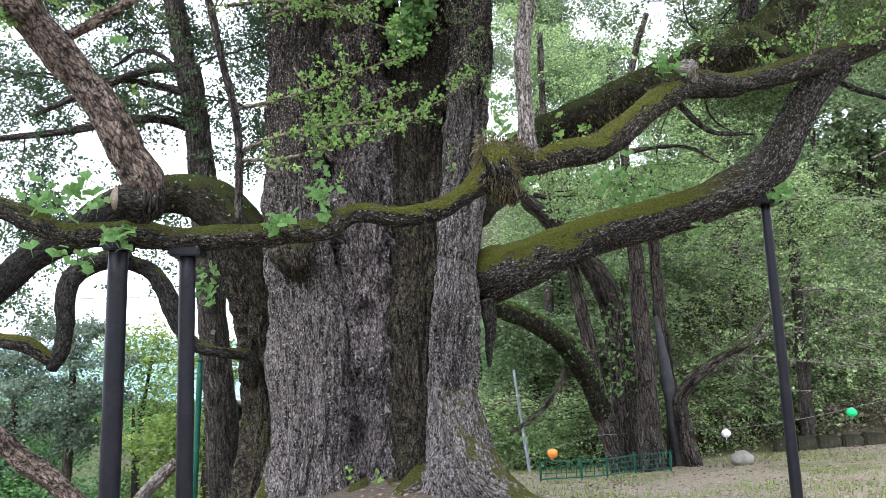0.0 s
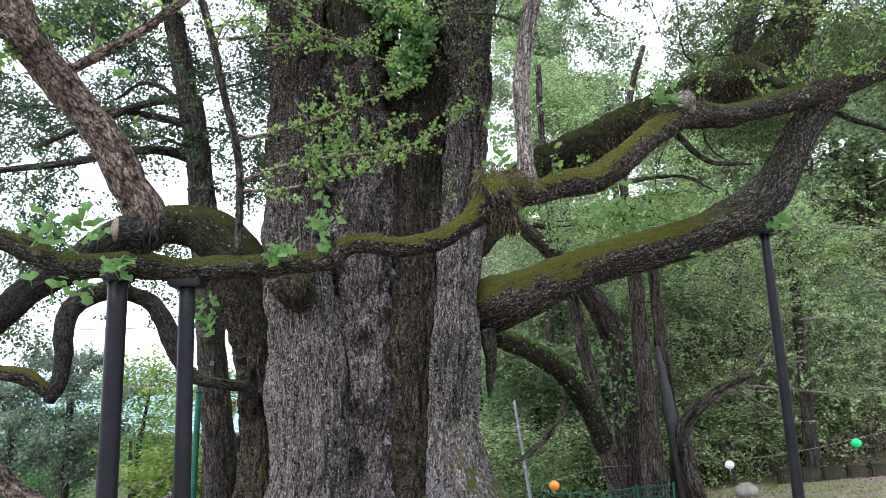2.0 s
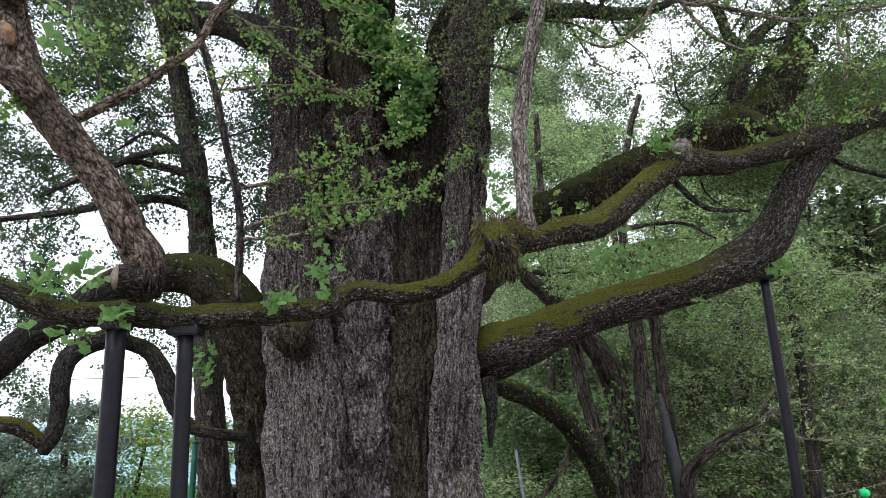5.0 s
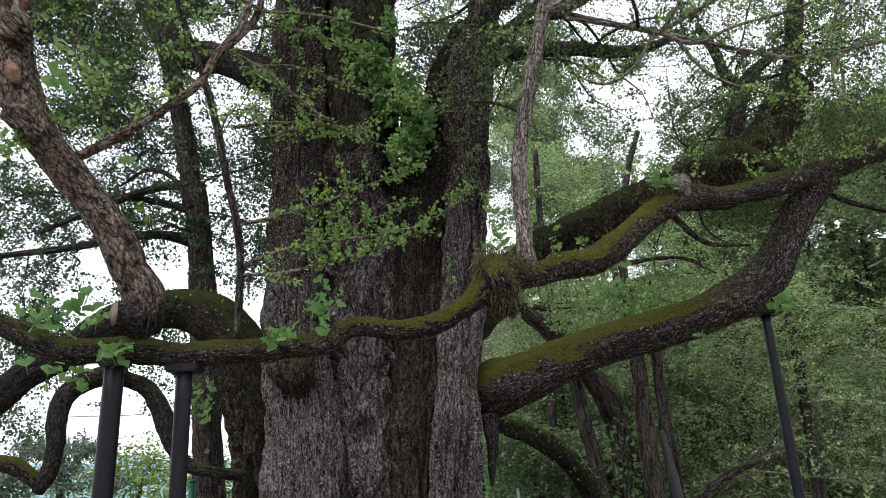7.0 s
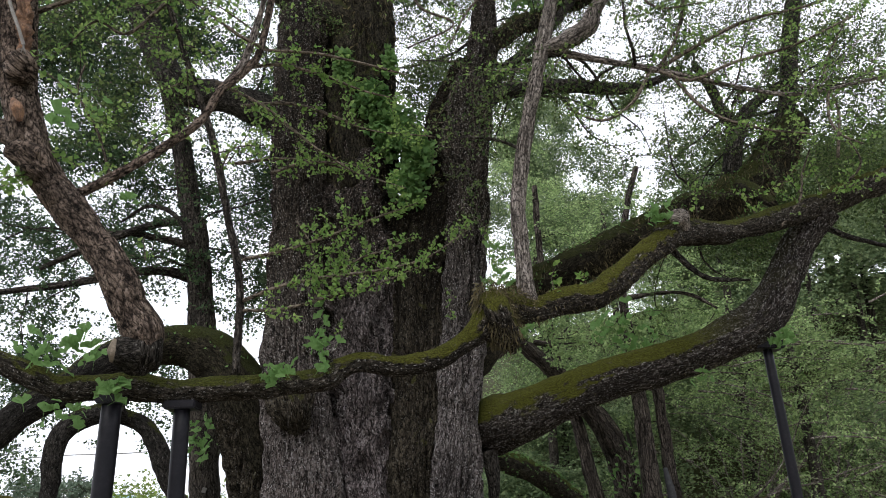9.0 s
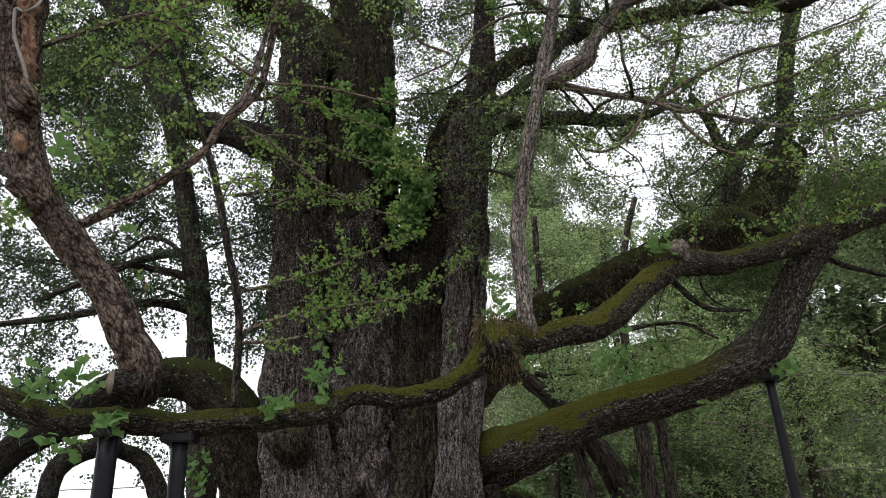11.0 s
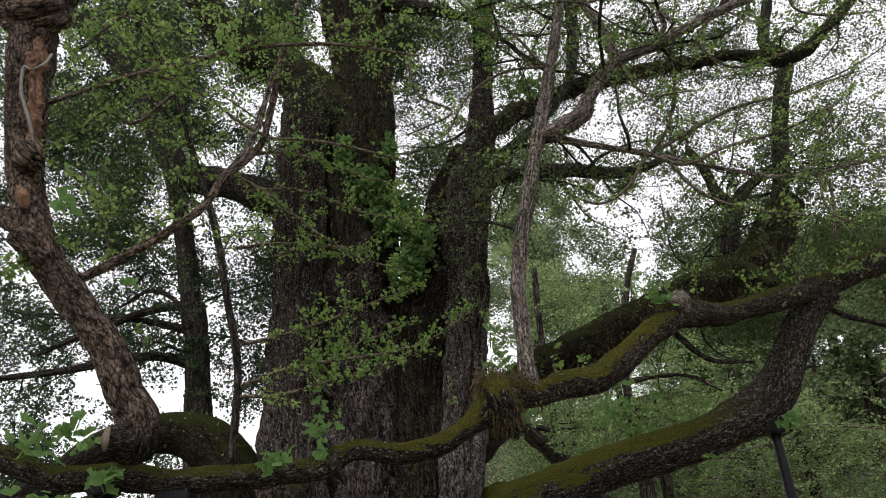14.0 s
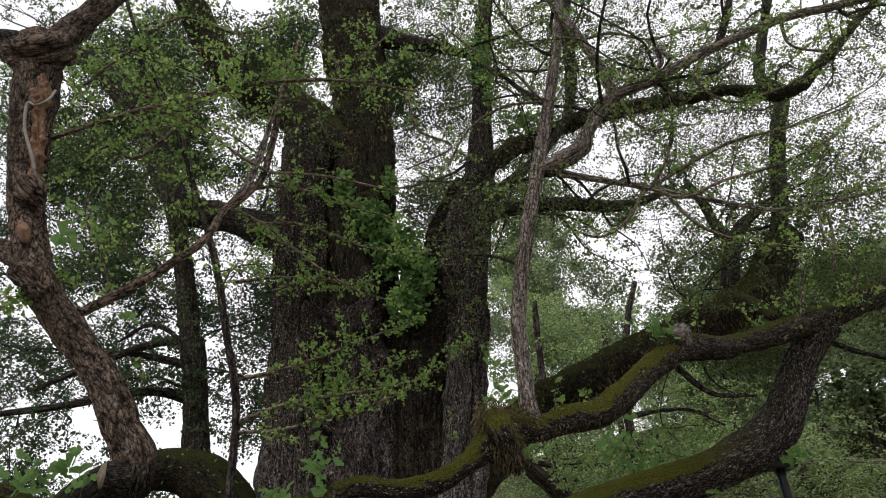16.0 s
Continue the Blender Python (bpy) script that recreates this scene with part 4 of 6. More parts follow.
limb(back, "stem", BARK_BACK, [(1.4, 20, 6.98, 0.158), (2.17, 20, 6.08, 0.205), (3.18, 20.2, 5.14, 0.237), (4.12, 20.8, 4.16, 0.258), (4.78, 21.5, 3.07, 0.265), (5.14, 22, 1.43, 0.251), (5.33, 22.3, -0.56, 0.217), (5.34, 22.4, -2.03, 0.216)], 24, 0.12, 0.12, 0.02, 0.12, label="pale leaning stem")
limb(back, "cement_filling", CEMENT, [(6.56, 21, -1.83, 0.172), (6.36, 21, -0.15, 0.158), (6.24, 21, 0.94, 0.175), (6.14, 21.1, 2.05, 0.113), (6.08, 21.2, 2.7, 0.065)], 24, 0.12, 0.12, 0.0, label="grey cement filling")

# ---- props ----
def prop(top, foot, r0, r1, plate, label):
    ob = thing("support_post", label, "prop", "steel props under the limbs")
    a, b = Vector(foot), Vector(top)
    ground_at = float(ground_z(a.x, a.y)) - 0.1
    a = b + (a - b) * ((b.z - ground_at) / (b.z - a.z))
    v, f, g = tube([(*a, r1), (*(a + (b - a) * 0.5), (r0 + r1) / 2), (*b, r0)], 32, 0.2, 0.0)
    part("shaft", mesh_of("shaft", v, f, BLACK_PIPE, g), ob)
    bm = bmesh.new()
    box(bm, 0, 0, 0, *plate, 0.012)
    p = part("saddle_plate", from_bm("saddle_plate", bm, BLACK_PIPE), ob)
    p.location = b + Vector((0, 0, plate[2] * 0.3))


prop((-2.66, 5.95, 2.53), (-2.64, 5.95, 0.57), 0.077, 0.08, (0.2, 0.2, 0.06), "black steel pipe prop under the long branch")
prop((-2.18, 6.2, 2.51), (-2.14, 6.2, 0.51), 0.066, 0.07, (0.27, 0.2, 0.07), "black steel pipe prop under the long branch")
prop((3.94, 8.8, 3.41), (4.03, 8.8, -0.06), 0.055, 0.068, (0.34, 0.26, 0.1), "slanting black steel prop under the great limb")

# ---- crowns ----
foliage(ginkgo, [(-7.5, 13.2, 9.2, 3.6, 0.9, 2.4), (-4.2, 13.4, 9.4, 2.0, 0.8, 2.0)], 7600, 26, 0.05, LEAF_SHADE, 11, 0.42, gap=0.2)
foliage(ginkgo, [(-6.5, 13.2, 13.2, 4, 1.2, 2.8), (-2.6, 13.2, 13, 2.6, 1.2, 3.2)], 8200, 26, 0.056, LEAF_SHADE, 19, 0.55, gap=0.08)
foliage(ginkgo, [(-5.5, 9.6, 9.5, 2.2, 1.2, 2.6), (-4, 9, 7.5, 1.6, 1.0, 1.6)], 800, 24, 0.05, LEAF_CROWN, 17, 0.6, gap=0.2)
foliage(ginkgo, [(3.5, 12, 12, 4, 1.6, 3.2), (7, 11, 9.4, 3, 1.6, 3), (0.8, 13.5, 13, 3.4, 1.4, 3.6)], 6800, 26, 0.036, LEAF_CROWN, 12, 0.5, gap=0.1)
foliage(ginkgo, [(8.6, 13.5, 9, 2.4, 2, 2.6), (6.5, 14, 8, 2, 1.5, 2)], 2400, 28, 0.052, LEAF_CROWN, 16, 0.6, gap=-0.2)
foliage(ginkgo, [(-3.0, 7.6, 9.0, 3.2, 1.2, 2.2), (0.5, 8, 9.6, 3, 1.0, 1.8)], 480, 20, 0.045, LEAF_NEAR, 15, 0.6, gap=0.15)
# extra crown added above the view to shade the upper stems
foliage(ginkgo, [(0, 11, 17, 8, 4, 2), (-7, 9, 15.5, 4, 4, 2), (7, 9, 15.5, 4, 4, 2)], 1300, 14, 0.12, LEAF_CROWN, 18, 0.9, 0.1)
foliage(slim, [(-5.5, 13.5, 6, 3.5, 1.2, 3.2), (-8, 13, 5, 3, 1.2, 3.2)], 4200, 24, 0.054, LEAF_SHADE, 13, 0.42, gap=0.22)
foliage(ginkgo, [(-0.15, 13, 10.4, 0.9, 0.6, 2.6), (0.0, 13, 14, 1.3, 0.6, 2.4)], 1500, 24, 0.05, LEAF_CROWN, 29, 0.4, gap=0.05)
foliage(slim, [(-3.4, 13.2, 6.6, 0.8, 0.6, 2.8), (-3.2, 13.4, 10, 0.9, 0.6, 2)], 1500, 24, 0.05, LEAF_SHADE, 23, 0.4, gap=0.12)
foliage(back, [(6, 23.5, 7, 6, 2.2, 4), (3, 24, 9, 4, 2, 5), (10, 23, 6, 4, 2.4, 3.5), (3.5, 24, 13, 3, 2, 3)], 4200, 28, 0.075, LEAF_HILL, 14, 1.0, gap=0.15, flat=0.7)
woods = thing("hillside_shrubs", "dense fresh-green shrubs covering the steep hillside", "shrubs", kind="stuff")
rng = np.random.default_rng(5)


def hill_cover():
    x = rng.uniform(-1, 42, 14000)
    y = 25.2 + 34.8 * rng.uniform(0, 1, 14000) ** 1.8
    z = ground_z(x, y) + rng.uniform(-0.1, 2.3, len(x))
    clump = np.stack([x, y, z], 1)
    keepers = (x < y * 0.72) & (vnoise(clump / (2.4, 2.4, 1.2), 61) + 0.6 * vnoise(clump / 0.9, 62) > 0.1)
    x, y, z = x[keepers], y[keepers], z[keepers]
    (lv, lf), (sv, sf) = twig_cloud(np.stack([x, y, z], 1), 1.3, 40, 0.1, rng, 0.17, 0.12, 0.02, 0.75, True)
    me = mesh_of("foliage", lv, lf, LEAF_HILL, smooth=False)
    part("foliage", me, woods)
    part("brushwood", mesh_of("brushwood", sv, sf, TWIG, sv), woods)


hill_cover()
brush = thing("dry_brush", "dry brown bamboo and brush along the foot of the hillside", "shrubs", kind="stuff")


def dry_brush():
    x = rng.uniform(5, 24, 1500)
    y = 24.9 - 0.16 * (x - 8) + rng.uniform(0, 3.2, len(x)) ** 1.2
    z = ground_z(x, y) + rng.uniform(0, 1.0, len(x))
    (lv, lf), (sv, sf) = twig_cloud(np.stack([x, y, z], 1), 0.9, 12, 0.11, rng, 0.1, 0.7, 0.012)
    part("dry_foliage", mesh_of("dry_foliage", lv, lf, leaf_material("dry_bamboo_leaf", (0.1, 0.085, 0.055), (0.26, 0.24, 0.17), 0.3), smooth=False), brush)
    part("brushwood", mesh_of("brushwood", sv, sf, TWIG, sv), brush)
    x, y = rng.uniform(-1, 26, 2200), rng.uniform(24.6, 28.5, 2200)
    z = ground_z(x, y) + rng.uniform(0, 1.3, 2200)
    (lv, lf), (sv, sf) = twig_cloud(np.stack([x, y, z], 1), 0.7, 30, 0.085, rng, 0.12, 0.3, 0.012, 0.3, True)
    part("low_foliage", mesh_of("low_foliage", lv, lf, LEAF_HILL, smooth=False), brush)


dry_brush()


def far_tree(x, y, top, width, mat, seed, name="broadleaf_tree", label="full green broadleaf tree in the valley", leaf=0.13, low=0.35, twigs=800):
    ob = thing(name, label, "tree", "trees round the clearing")
    leafy = 30 if name != "broadleaf_tree" else 22
    z0 = float(ground_z(x, y)) - 0.3
    r = random.Random(seed)
    limb(ob, "trunk", BARK_FAR, [(x, y, z0, 0.22), (x + r.uniform(-.3, .3), y, z0 + (top - z0) * 0.5, 0.15), (x + r.uniform(-.5, .5), y, z0 + (top - z0) * (0.58 if name == "poplar_tree" else 0.82), 0.05)], 12, 0.4, 0.1, 0.02, 0.1)
    blobs = []
    for k in range(7):
        h = r.uniform(low, 0.92)
        s = width * (1.1 - 0.55 * h)
        blobs.append((x + r.uniform(-.6, .6) * s, y + r.uniform(-.5, .5) * s, z0 + (top - z0) * h, s * 0.6, s * 0.6, s * 0.45))
    foliage(ob, blobs, twigs, leafy, leaf, mat, seed, 1.0, 0.2, shell=0.33, gap=0.12 if name == "poplar_tree" else 0.08, flat=0.0 if name == "poplar_tree" else 0.6, far=True, lift=1.2 if name == "poplar_tree" else 0.1)


for i, (x, y, top, w) in enumerate([(-15, 30, 2.4, 4.5), (-11, 27, 1.8, 3.8), (-19, 34, 3.0, 5), (-11.6, 29, 4.6, 3.4), (-13, 38, 4.0, 5.5), (-5, 34, 3.5, 5),
                                     (-24, 42, 1.5, 6), (-7.2, 23, 2.6, 2.8), (-20, 46, 4, 6), (-11, 48, 4.6, 7), (-3, 42, 4, 6), (-14, 25, -0.6, 3), (1, 36, 4, 5)]):
    far_tree(x, y, top, w, LEAF_LIME if i in (3, 7) else LEAF_VALLEY, 40 + i)
for i, (x, y, top, w) in enumerate([(14, 29, 8, 4), (9, 31, 9, 4), (5, 33, 9, 4), (16, 37, 16, 5), (3.5, 29, 4, 3), (7, 28, 5.5, 3.2), (15.5, 23.5, 15, 4.5), (20, 27, 17, 5), (21, 36, 17, 5), (25, 39, 21, 5.5), (18, 41, 20, 5)]):
    far_tree(x, y, top, w, LEAF_WOOD, 60 + i, "hillside_tree", "fresh-green tree on the wooded hillside", low=0.66 if x > 14 else 0.4)

for i, (x, y, top, w) in enumerate([(4.5, 31, 23, 3.6), (8.5, 34, 25, 4.2), (1.5, 34, 23, 3.8), (6.5, 38, 29, 4.5), (11.5, 24, 14, 3.6), (12, 30, 19, 4)]):
    far_tree(x, y, top, w, LEAF_WOOD, 90 + i, "poplar_tree", "tall airy spring-green tree behind the lawn", 0.12, 0.4 if x < 10 else 0.62, 2700 if x < 10 else 600)
# the dark wood on the upper slope
g = random.Random(77)
for i in range(18):
    y = 34 + 4.2 * (i // 3) + g.uniform(-1, 1)
    x = y * (0.42 + 0.14 * (i % 3) + g.uniform(-0.04, 0.04))
    far_tree(x, y, float(ground_z(x, y)) + g.uniform(10, 13), 5.5, LEAF_WOOD, 120 + i, "woodland_tree", "tall dark tree in the wood above the slope", 0.2, 0.4, 520)
# unseen trees added behind and beside the camera to block skylight
for i, (x, y, top, w) in enumerate([(-17, -12, 9, 5), (17, -11, 9, 5), (1, -22, 10, 6), (21, 1, 9, 4.5)]):
    far_tree(x, y, top, w, LEAF_CROWN, 100 + i, "broadleaf_tree", "unseen broadleaf tree added to block light from behind the camera", 0.4, twigs=300)


def pine(x, y, top):
    ob = thing("pine_tree", "grey-green pine rising from the valley", "tree")
    z0 = float(ground_z(x, y)) - 0.3
    limb(ob, "trunk", BARK_FAR, [(x, y, z0, 0.2), (x + 0.2, y, top - 2, 0.12), (x, y, top, 0.04)], 12, 0.4, 0.1, 0.02, 0.1)
    blobs = [(x + dx, y, top - dz, 1.5, 1.2, 0.4) for dx, dz in ((0, 0.2), (-0.9, 0.9), (0.8, 1.1), (-0.5, 1.9), (0.6, 2.4), (-1.0, 3.0), (0.2, 3.6))]
    foliage(ob, blobs, 800, 40, 0.09, LEAF_PINE, 71, 0.5, 0.1, thick=0.01)


pine(-12.2, 24, 2.9)
pine(-14.6, 25, 2.0)

# ---- distant ridge ----
def ridge():
    xs = np.linspace(-420, 260, 90)
    top = 14 + 16 * vnoise(np.stack([xs / 90, xs * 0, xs * 0], 1), 9) + 5 * vnoise(np.stack([xs / 22, xs * 0, xs * 0], 1), 10)
    rows = [(-20 + 0 * xs, 430 + 0 * xs), (0.6 * top, 480 + 0 * xs), (top, 520 + 0 * xs), (-20 + 0 * xs, 640 + 0 * xs)]
    P = np.concatenate([np.stack([xs, y, z], 1) for z, y in rows])
    n = len(xs)
    i = (np.arange(3)[:, None] * n + np.arange(n - 1)[None]).ravel()
    # distance haze is mixed into this pale blue-green base colour
    m = plain("haze_tinted_far_woods", (0.22, 0.32, 0.36), 0.95, 0.2, 0.05, 0.0)
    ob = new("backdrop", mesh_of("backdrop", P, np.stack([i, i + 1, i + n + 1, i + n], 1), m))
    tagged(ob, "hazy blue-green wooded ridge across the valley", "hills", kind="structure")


ridge()


# ---- leafy sprays of the ginkgo ----
def spray(parent, rows, size, seed, shoot=0.22, every=0.07, per=4, start=0.12, mat=None, stem=TWIG, tube_too=True, thick=1.0):
    """A twig with short spurs and side shoots, each ending in a tuft of fan leaves."""
    g = np.random.default_rng(seed)
    c = spline(rows, every)
    pieces, tips = [], []
    if tube_too:
        v, f, gr = tube(rows, 7, 0.06, 0.1, seed=seed)
        part("twig", mesh_of("twig", v, f, stem, gr), parent)
    for k in range(int(len(c) * start), len(c)):
        p = c[k, :3] + g.normal(size=3) * 0.005
        if g.uniform() < 0.75:
            tips.append(p + g.normal(size=3) * 0.02)
        if g.uniform() < 0.45:
            w = g.normal(size=3) * (1, 0.8, 0.7) + (0, 0, 0.35)
            w = w / np.linalg.norm(w) * shoot * g.uniform(0.3, 1.3)
            m = p + w * 0.5 + (0, 0, -0.01)
            e = p + w
            pieces.append(tube([(*p, 0.004 * thick), (*m, 0.003 * thick), (*e, 0.0018 * thick)], 3, 0.3, 0.0, seed=seed + k))
            for f in np.arange(0.3, 1.05, max(0.12, 0.05 / max(0.05, np.linalg.norm(w)))):
                tips.append(p + w * f + g.normal(size=3) * 0.01)
    tips = np.array(tips)
    pts = np.repeat(tips, per, axis=0) + g.normal(size=(len(tips) * per, 3)) * 0.022
    v, f = leaves(pts, size, g, 0.05)
    part("leaf_spray", mesh_of("leaf_spray", v, f, mat or LEAF_NEAR, smooth=False), parent)["kind"] = "stuff"
    if pieces:
        v, f, gr = joined(pieces)
        part("side_shoot", mesh_of("side_shoot", v, f, stem, gr), parent)["kind"] = "stuff"


spray(ginkgo, [(-1.76, 6.2, 3.42, 0.02), (-1.39, 6.2, 3.56, 0.017), (-1.01, 6.3, 3.66, 0.015), (-0.51, 6.4, 3.75, 0.013), (-0.1, 6.5, 3.9, 0.01), (0.32, 6.6, 4.23, 0.005)], 0.038, 300, 0.26, 0.05, 6)
spray(ginkgo, [(-1.77, 6.2, 3.81, 0.017), (-1.39, 6.2, 3.89, 0.015), (-1.06, 6.3, 4.04, 0.013), (-0.66, 6.4, 4.24, 0.01), (-0.23, 6.5, 4.44, 0.005)], 0.038, 301, 0.26, 0.05, 6)
spray(ginkgo, [(-1.73, 6.2, 3.34, 0.015), (-1.39, 6.25, 3.36, 0.015), (-1.01, 6.3, 3.47, 0.013), (-0.61, 6.35, 3.58, 0.01), (-0.16, 6.4, 3.78, 0.005)], 0.038, 302, 0.26, 0.05, 6)
spray(ginkgo, [(-1.53, 6.1, 4.61, 0.015), (-1.25, 6.2, 4.76, 0.013), (-0.96, 6.3, 4.8, 0.01), (-0.69, 6.4, 4.8, 0.005)], 0.038, 303, 0.26, 0.05, 6)
spray(ginkgo, [(-1.32, 6.3, 4.22, 0.01), (-1.19, 6.3, 4, 0.01), (-1.11, 6.3, 3.71, 0.008), (-1.03, 6.3, 3.45, 0.005)], 0.038, 304, 0.26, 0.05, 6)
spray(ginkgo, [(-0.92, 6.4, 3.74, 0.01), (-0.72, 6.4, 3.87, 0.01), (-0.46, 6.4, 3.96, 0.008), (-0.23, 6.5, 4.12, 0.005)], 0.038, 305, 0.26, 0.05, 6)
spray(ginkgo, [(-3.46, 5.3, 5.84, 0.026), (-3.03, 5.3, 6.02, 0.023), (-2.59, 5.3, 6.17, 0.024), (-1.8, 5.4, 6.48, 0.022), (-1.12, 5.5, 6.62, 0.019), (-0.63, 5.6, 6.64, 0.017), (-0.12, 5.7, 6.6, 0.011)], 0.05, 330, 0.3, 0.09, 2, tube_too=False)
spray(ginkgo, [(-2.59, 5.3, 6.17, 0.021), (-2.17, 5.4, 6, 0.016), (-1.75, 5.5, 5.7, 0.016), (-1.56, 5.6, 5.63, 0.013)], 0.05, 331, 0.3, 0.09, 2, tube_too=False)
spray(ginkgo, [(-1.58, 5.7, 5.67, 0.016), (-1.12, 5.8, 5.69, 0.016), (-0.7, 5.9, 5.64, 0.014), (-0.26, 6, 5.56, 0.011)], 0.05, 332, 0.3, 0.09, 2, tube_too=False)
spray(ginkgo, [(-2.13, 6.15, 5.06, 0.035), (-2.38, 6.1, 5.75, 0.031), (-2.67, 6, 6.57, 0.029), (-3.14, 5.9, 7.57, 0.025), (-3.47, 5.8, 8.44, 0.023)], 0.05, 333, 0.3, 0.09, 3, tube_too=False)
spray(ginkgo, [(-2.91, 5.5, 4.23, 0.063), (-2.51, 5.55, 4.53, 0.058), (-2.09, 5.6, 4.86, 0.06), (-1.68, 5.7, 5.48, 0.074)], 0.05, 334, 0.3, 0.09, 1, tube_too=False)
spray(ginkgo, [(2.11, 7.3, 6.51, 0.037), (2.59, 7.35, 6.43, 0.037), (3.51, 7.4, 6.21, 0.03), (4.08, 7.4, 6.09, 0.027), (4.64, 7.4, 6.16, 0.024), (5.67, 7.4, 6.4, 0.02)], 0.05, 335, 0.3, 0.09, 2, tube_too=False)
spray(ginkgo, [(2.78, 7.1, 7.87, 0.079), (3.54, 7, 8.25, 0.072), (4.56, 6.9, 8.67, 0.066), (5.28, 6.8, 8.78, 0.062), (6.16, 6.7, 8.94, 0.058)], 0.045, 336, 0.3, 0.09, 3, tube_too=False)
spray(ginkgo, [(2.3, 7.1, 7.66, 0.078), (2.18, 7.1, 8.18, 0.065), (1.95, 7.1, 8.73, 0.063), (1.59, 7.1, 9.55, 0.058)], 0.045, 337, 0.3, 0.09, 2, tube_too=False)
# more twigs that fan out above
spray(ginkgo, [(-1.86, 6.1, 5.33, 0.019), (-1.39, 6.2, 5.4, 0.017), (-0.94, 6.2, 5.23, 0.014), (-0.62, 6.3, 5.14, 0.008), (-0.01, 6.4, 5.11, 0.006)], 0.037, 360, 0.34, 0.065, 5)
spray(ginkgo, [(-2.11, 6.1, 5.6, 0.022), (-1.64, 6.1, 5.32, 0.016), (-1.15, 6.2, 4.92, 0.014), (-0.72, 6.3, 4.65, 0.008)], 0.037, 361, 0.34, 0.065, 5)
spray(ginkgo, [(-1.9, 6.2, 4.77, 0.019), (-1.46, 6.2, 4.81, 0.013), (-1.05, 6.3, 4.79, 0.011), (-0.68, 6.4, 4.7, 0.008), (-0.3, 6.4, 4.56, 0.005)], 0.037, 362, 0.34, 0.065, 5)
spray(ginkgo, [(-2.83, 5.8, 4.39, 0.015), (-3.02, 5.8, 4.9, 0.013), (-3.26, 5.8, 5.33, 0.011), (-3.24, 5.8, 5.65, 0.008)], 0.037, 363, 0.34, 0.065, 5)
spray(ginkgo, [(-2.65, 6, 6.46, 0.02), (-2.99, 6, 6.11, 0.017), (-3.31, 6, 6.27, 0.012), (-3.54, 6, 6, 0.008)], 0.037, 364, 0.34, 0.065, 5)
spray(ginkgo, [(-2.95, 5.6, 7.42, 0.021), (-2.61, 5.7, 7.76, 0.018), (-2.07, 5.8, 7.59, 0.015), (-1.62, 5.9, 7.84, 0.009)], 0.037, 365, 0.34, 0.065, 5)
spray(ginkgo, [(-1.26, 6.1, 7.68, 0.019), (-1.02, 6.2, 7.51, 0.016), (-0.76, 6.2, 7.59, 0.013), (-0.45, 6.3, 8.03, 0.01)], 0.037, 366, 0.34, 0.065, 5)
spray(ginkgo, [(2.59, 7.35, 6.43, 0.027), (3.11, 7.3, 6.73, 0.024), (3.73, 7.3, 7.05, 0.021), (4.42, 7.2, 7.16, 0.014), (5.21, 7.2, 7.44, 0.011)], 0.037, 367, 0.34, 0.065, 5)
spray(ginkgo, [(2.59, 7.35, 6.43, 0.027), (2.95, 7.3, 6.25, 0.023), (3.42, 7.2, 6.4, 0.02), (4.14, 7.2, 6.61, 0.017), (4.87, 7.1, 6.93, 0.01)], 0.037, 368, 0.34, 0.065, 5)
spray(ginkgo, [(2.59, 7.35, 6.41, 0.024), (2.85, 7.3, 6.82, 0.021), (3.03, 7.3, 7.43, 0.018), (3.04, 7.2, 7.99, 0.015), (3.26, 7.2, 8.78, 0.011)], 0.037, 369, 0.34, 0.065, 5)
spray(ginkgo, [(2.52, 7.35, 6.43, 0.024), (2.23, 7.3, 5.96, 0.02), (1.87, 7.3, 5.75, 0.016), (1.5, 7.3, 5.92, 0.01)], 0.037, 370, 0.34, 0.065, 5)
spray(ginkgo, [(2.72, 7.35, 6.41, 0.024), (3.07, 7.3, 5.85, 0.02), (3.6, 7.3, 5.61, 0.016), (4.22, 7.3, 5.51, 0.01)], 0.037, 371, 0.34, 0.065, 5)
spray(ginkgo, [(4.57, 7.4, 6.15, 0.02), (4.44, 7.3, 5.72, 0.016), (4.47, 7.2, 5.44, 0.013), (4.69, 7.2, 5.32, 0.009)], 0.037, 372, 0.34, 0.065, 5)
spray(ginkgo, [(4.98, 8.2, 5.66, 0.021), (5.12, 8.2, 6.31, 0.018), (5.07, 8.2, 6.93, 0.015), (5.55, 8.2, 7.76, 0.012)], 0.037, 373, 0.34, 0.065, 5)
spray(ginkgo, [(1.41, 7.2, 7.69, 0.021), (0.92, 7.3, 7.7, 0.018), (0.47, 7.4, 7.44, 0.014), (0.17, 7.5, 6.91, 0.011)], 0.037, 374, 0.34, 0.065, 5)
spray(ginkgo, [(1.78, 7.1, 8.54, 0.022), (2.4, 7.1, 8.72, 0.019), (2.86, 7, 8.49, 0.015), (3.41, 7, 8.67, 0.011)], 0.037, 375, 0.34, 0.065, 5)
spray(ginkgo, [(-0.35, 8.5, 9.09, 0.026), (-0.2, 8.5, 8.34, 0.021), (0.28, 8.5, 8.01, 0.016), (-0.37, 8.6, 7.71, 0.012)], 0.037, 376, 0.34, 0.065, 5)
spray(ginkgo, [(-1.74, 5.9, 5.62, 0.019), (-1.49, 6, 5.71, 0.017), (-1.09, 6, 5.59, 0.014), (-0.71, 6.1, 5.47, 0.011), (-0.39, 6.2, 5.43, 0.006)], 0.043, 380, 0.34, 0.06, 6)
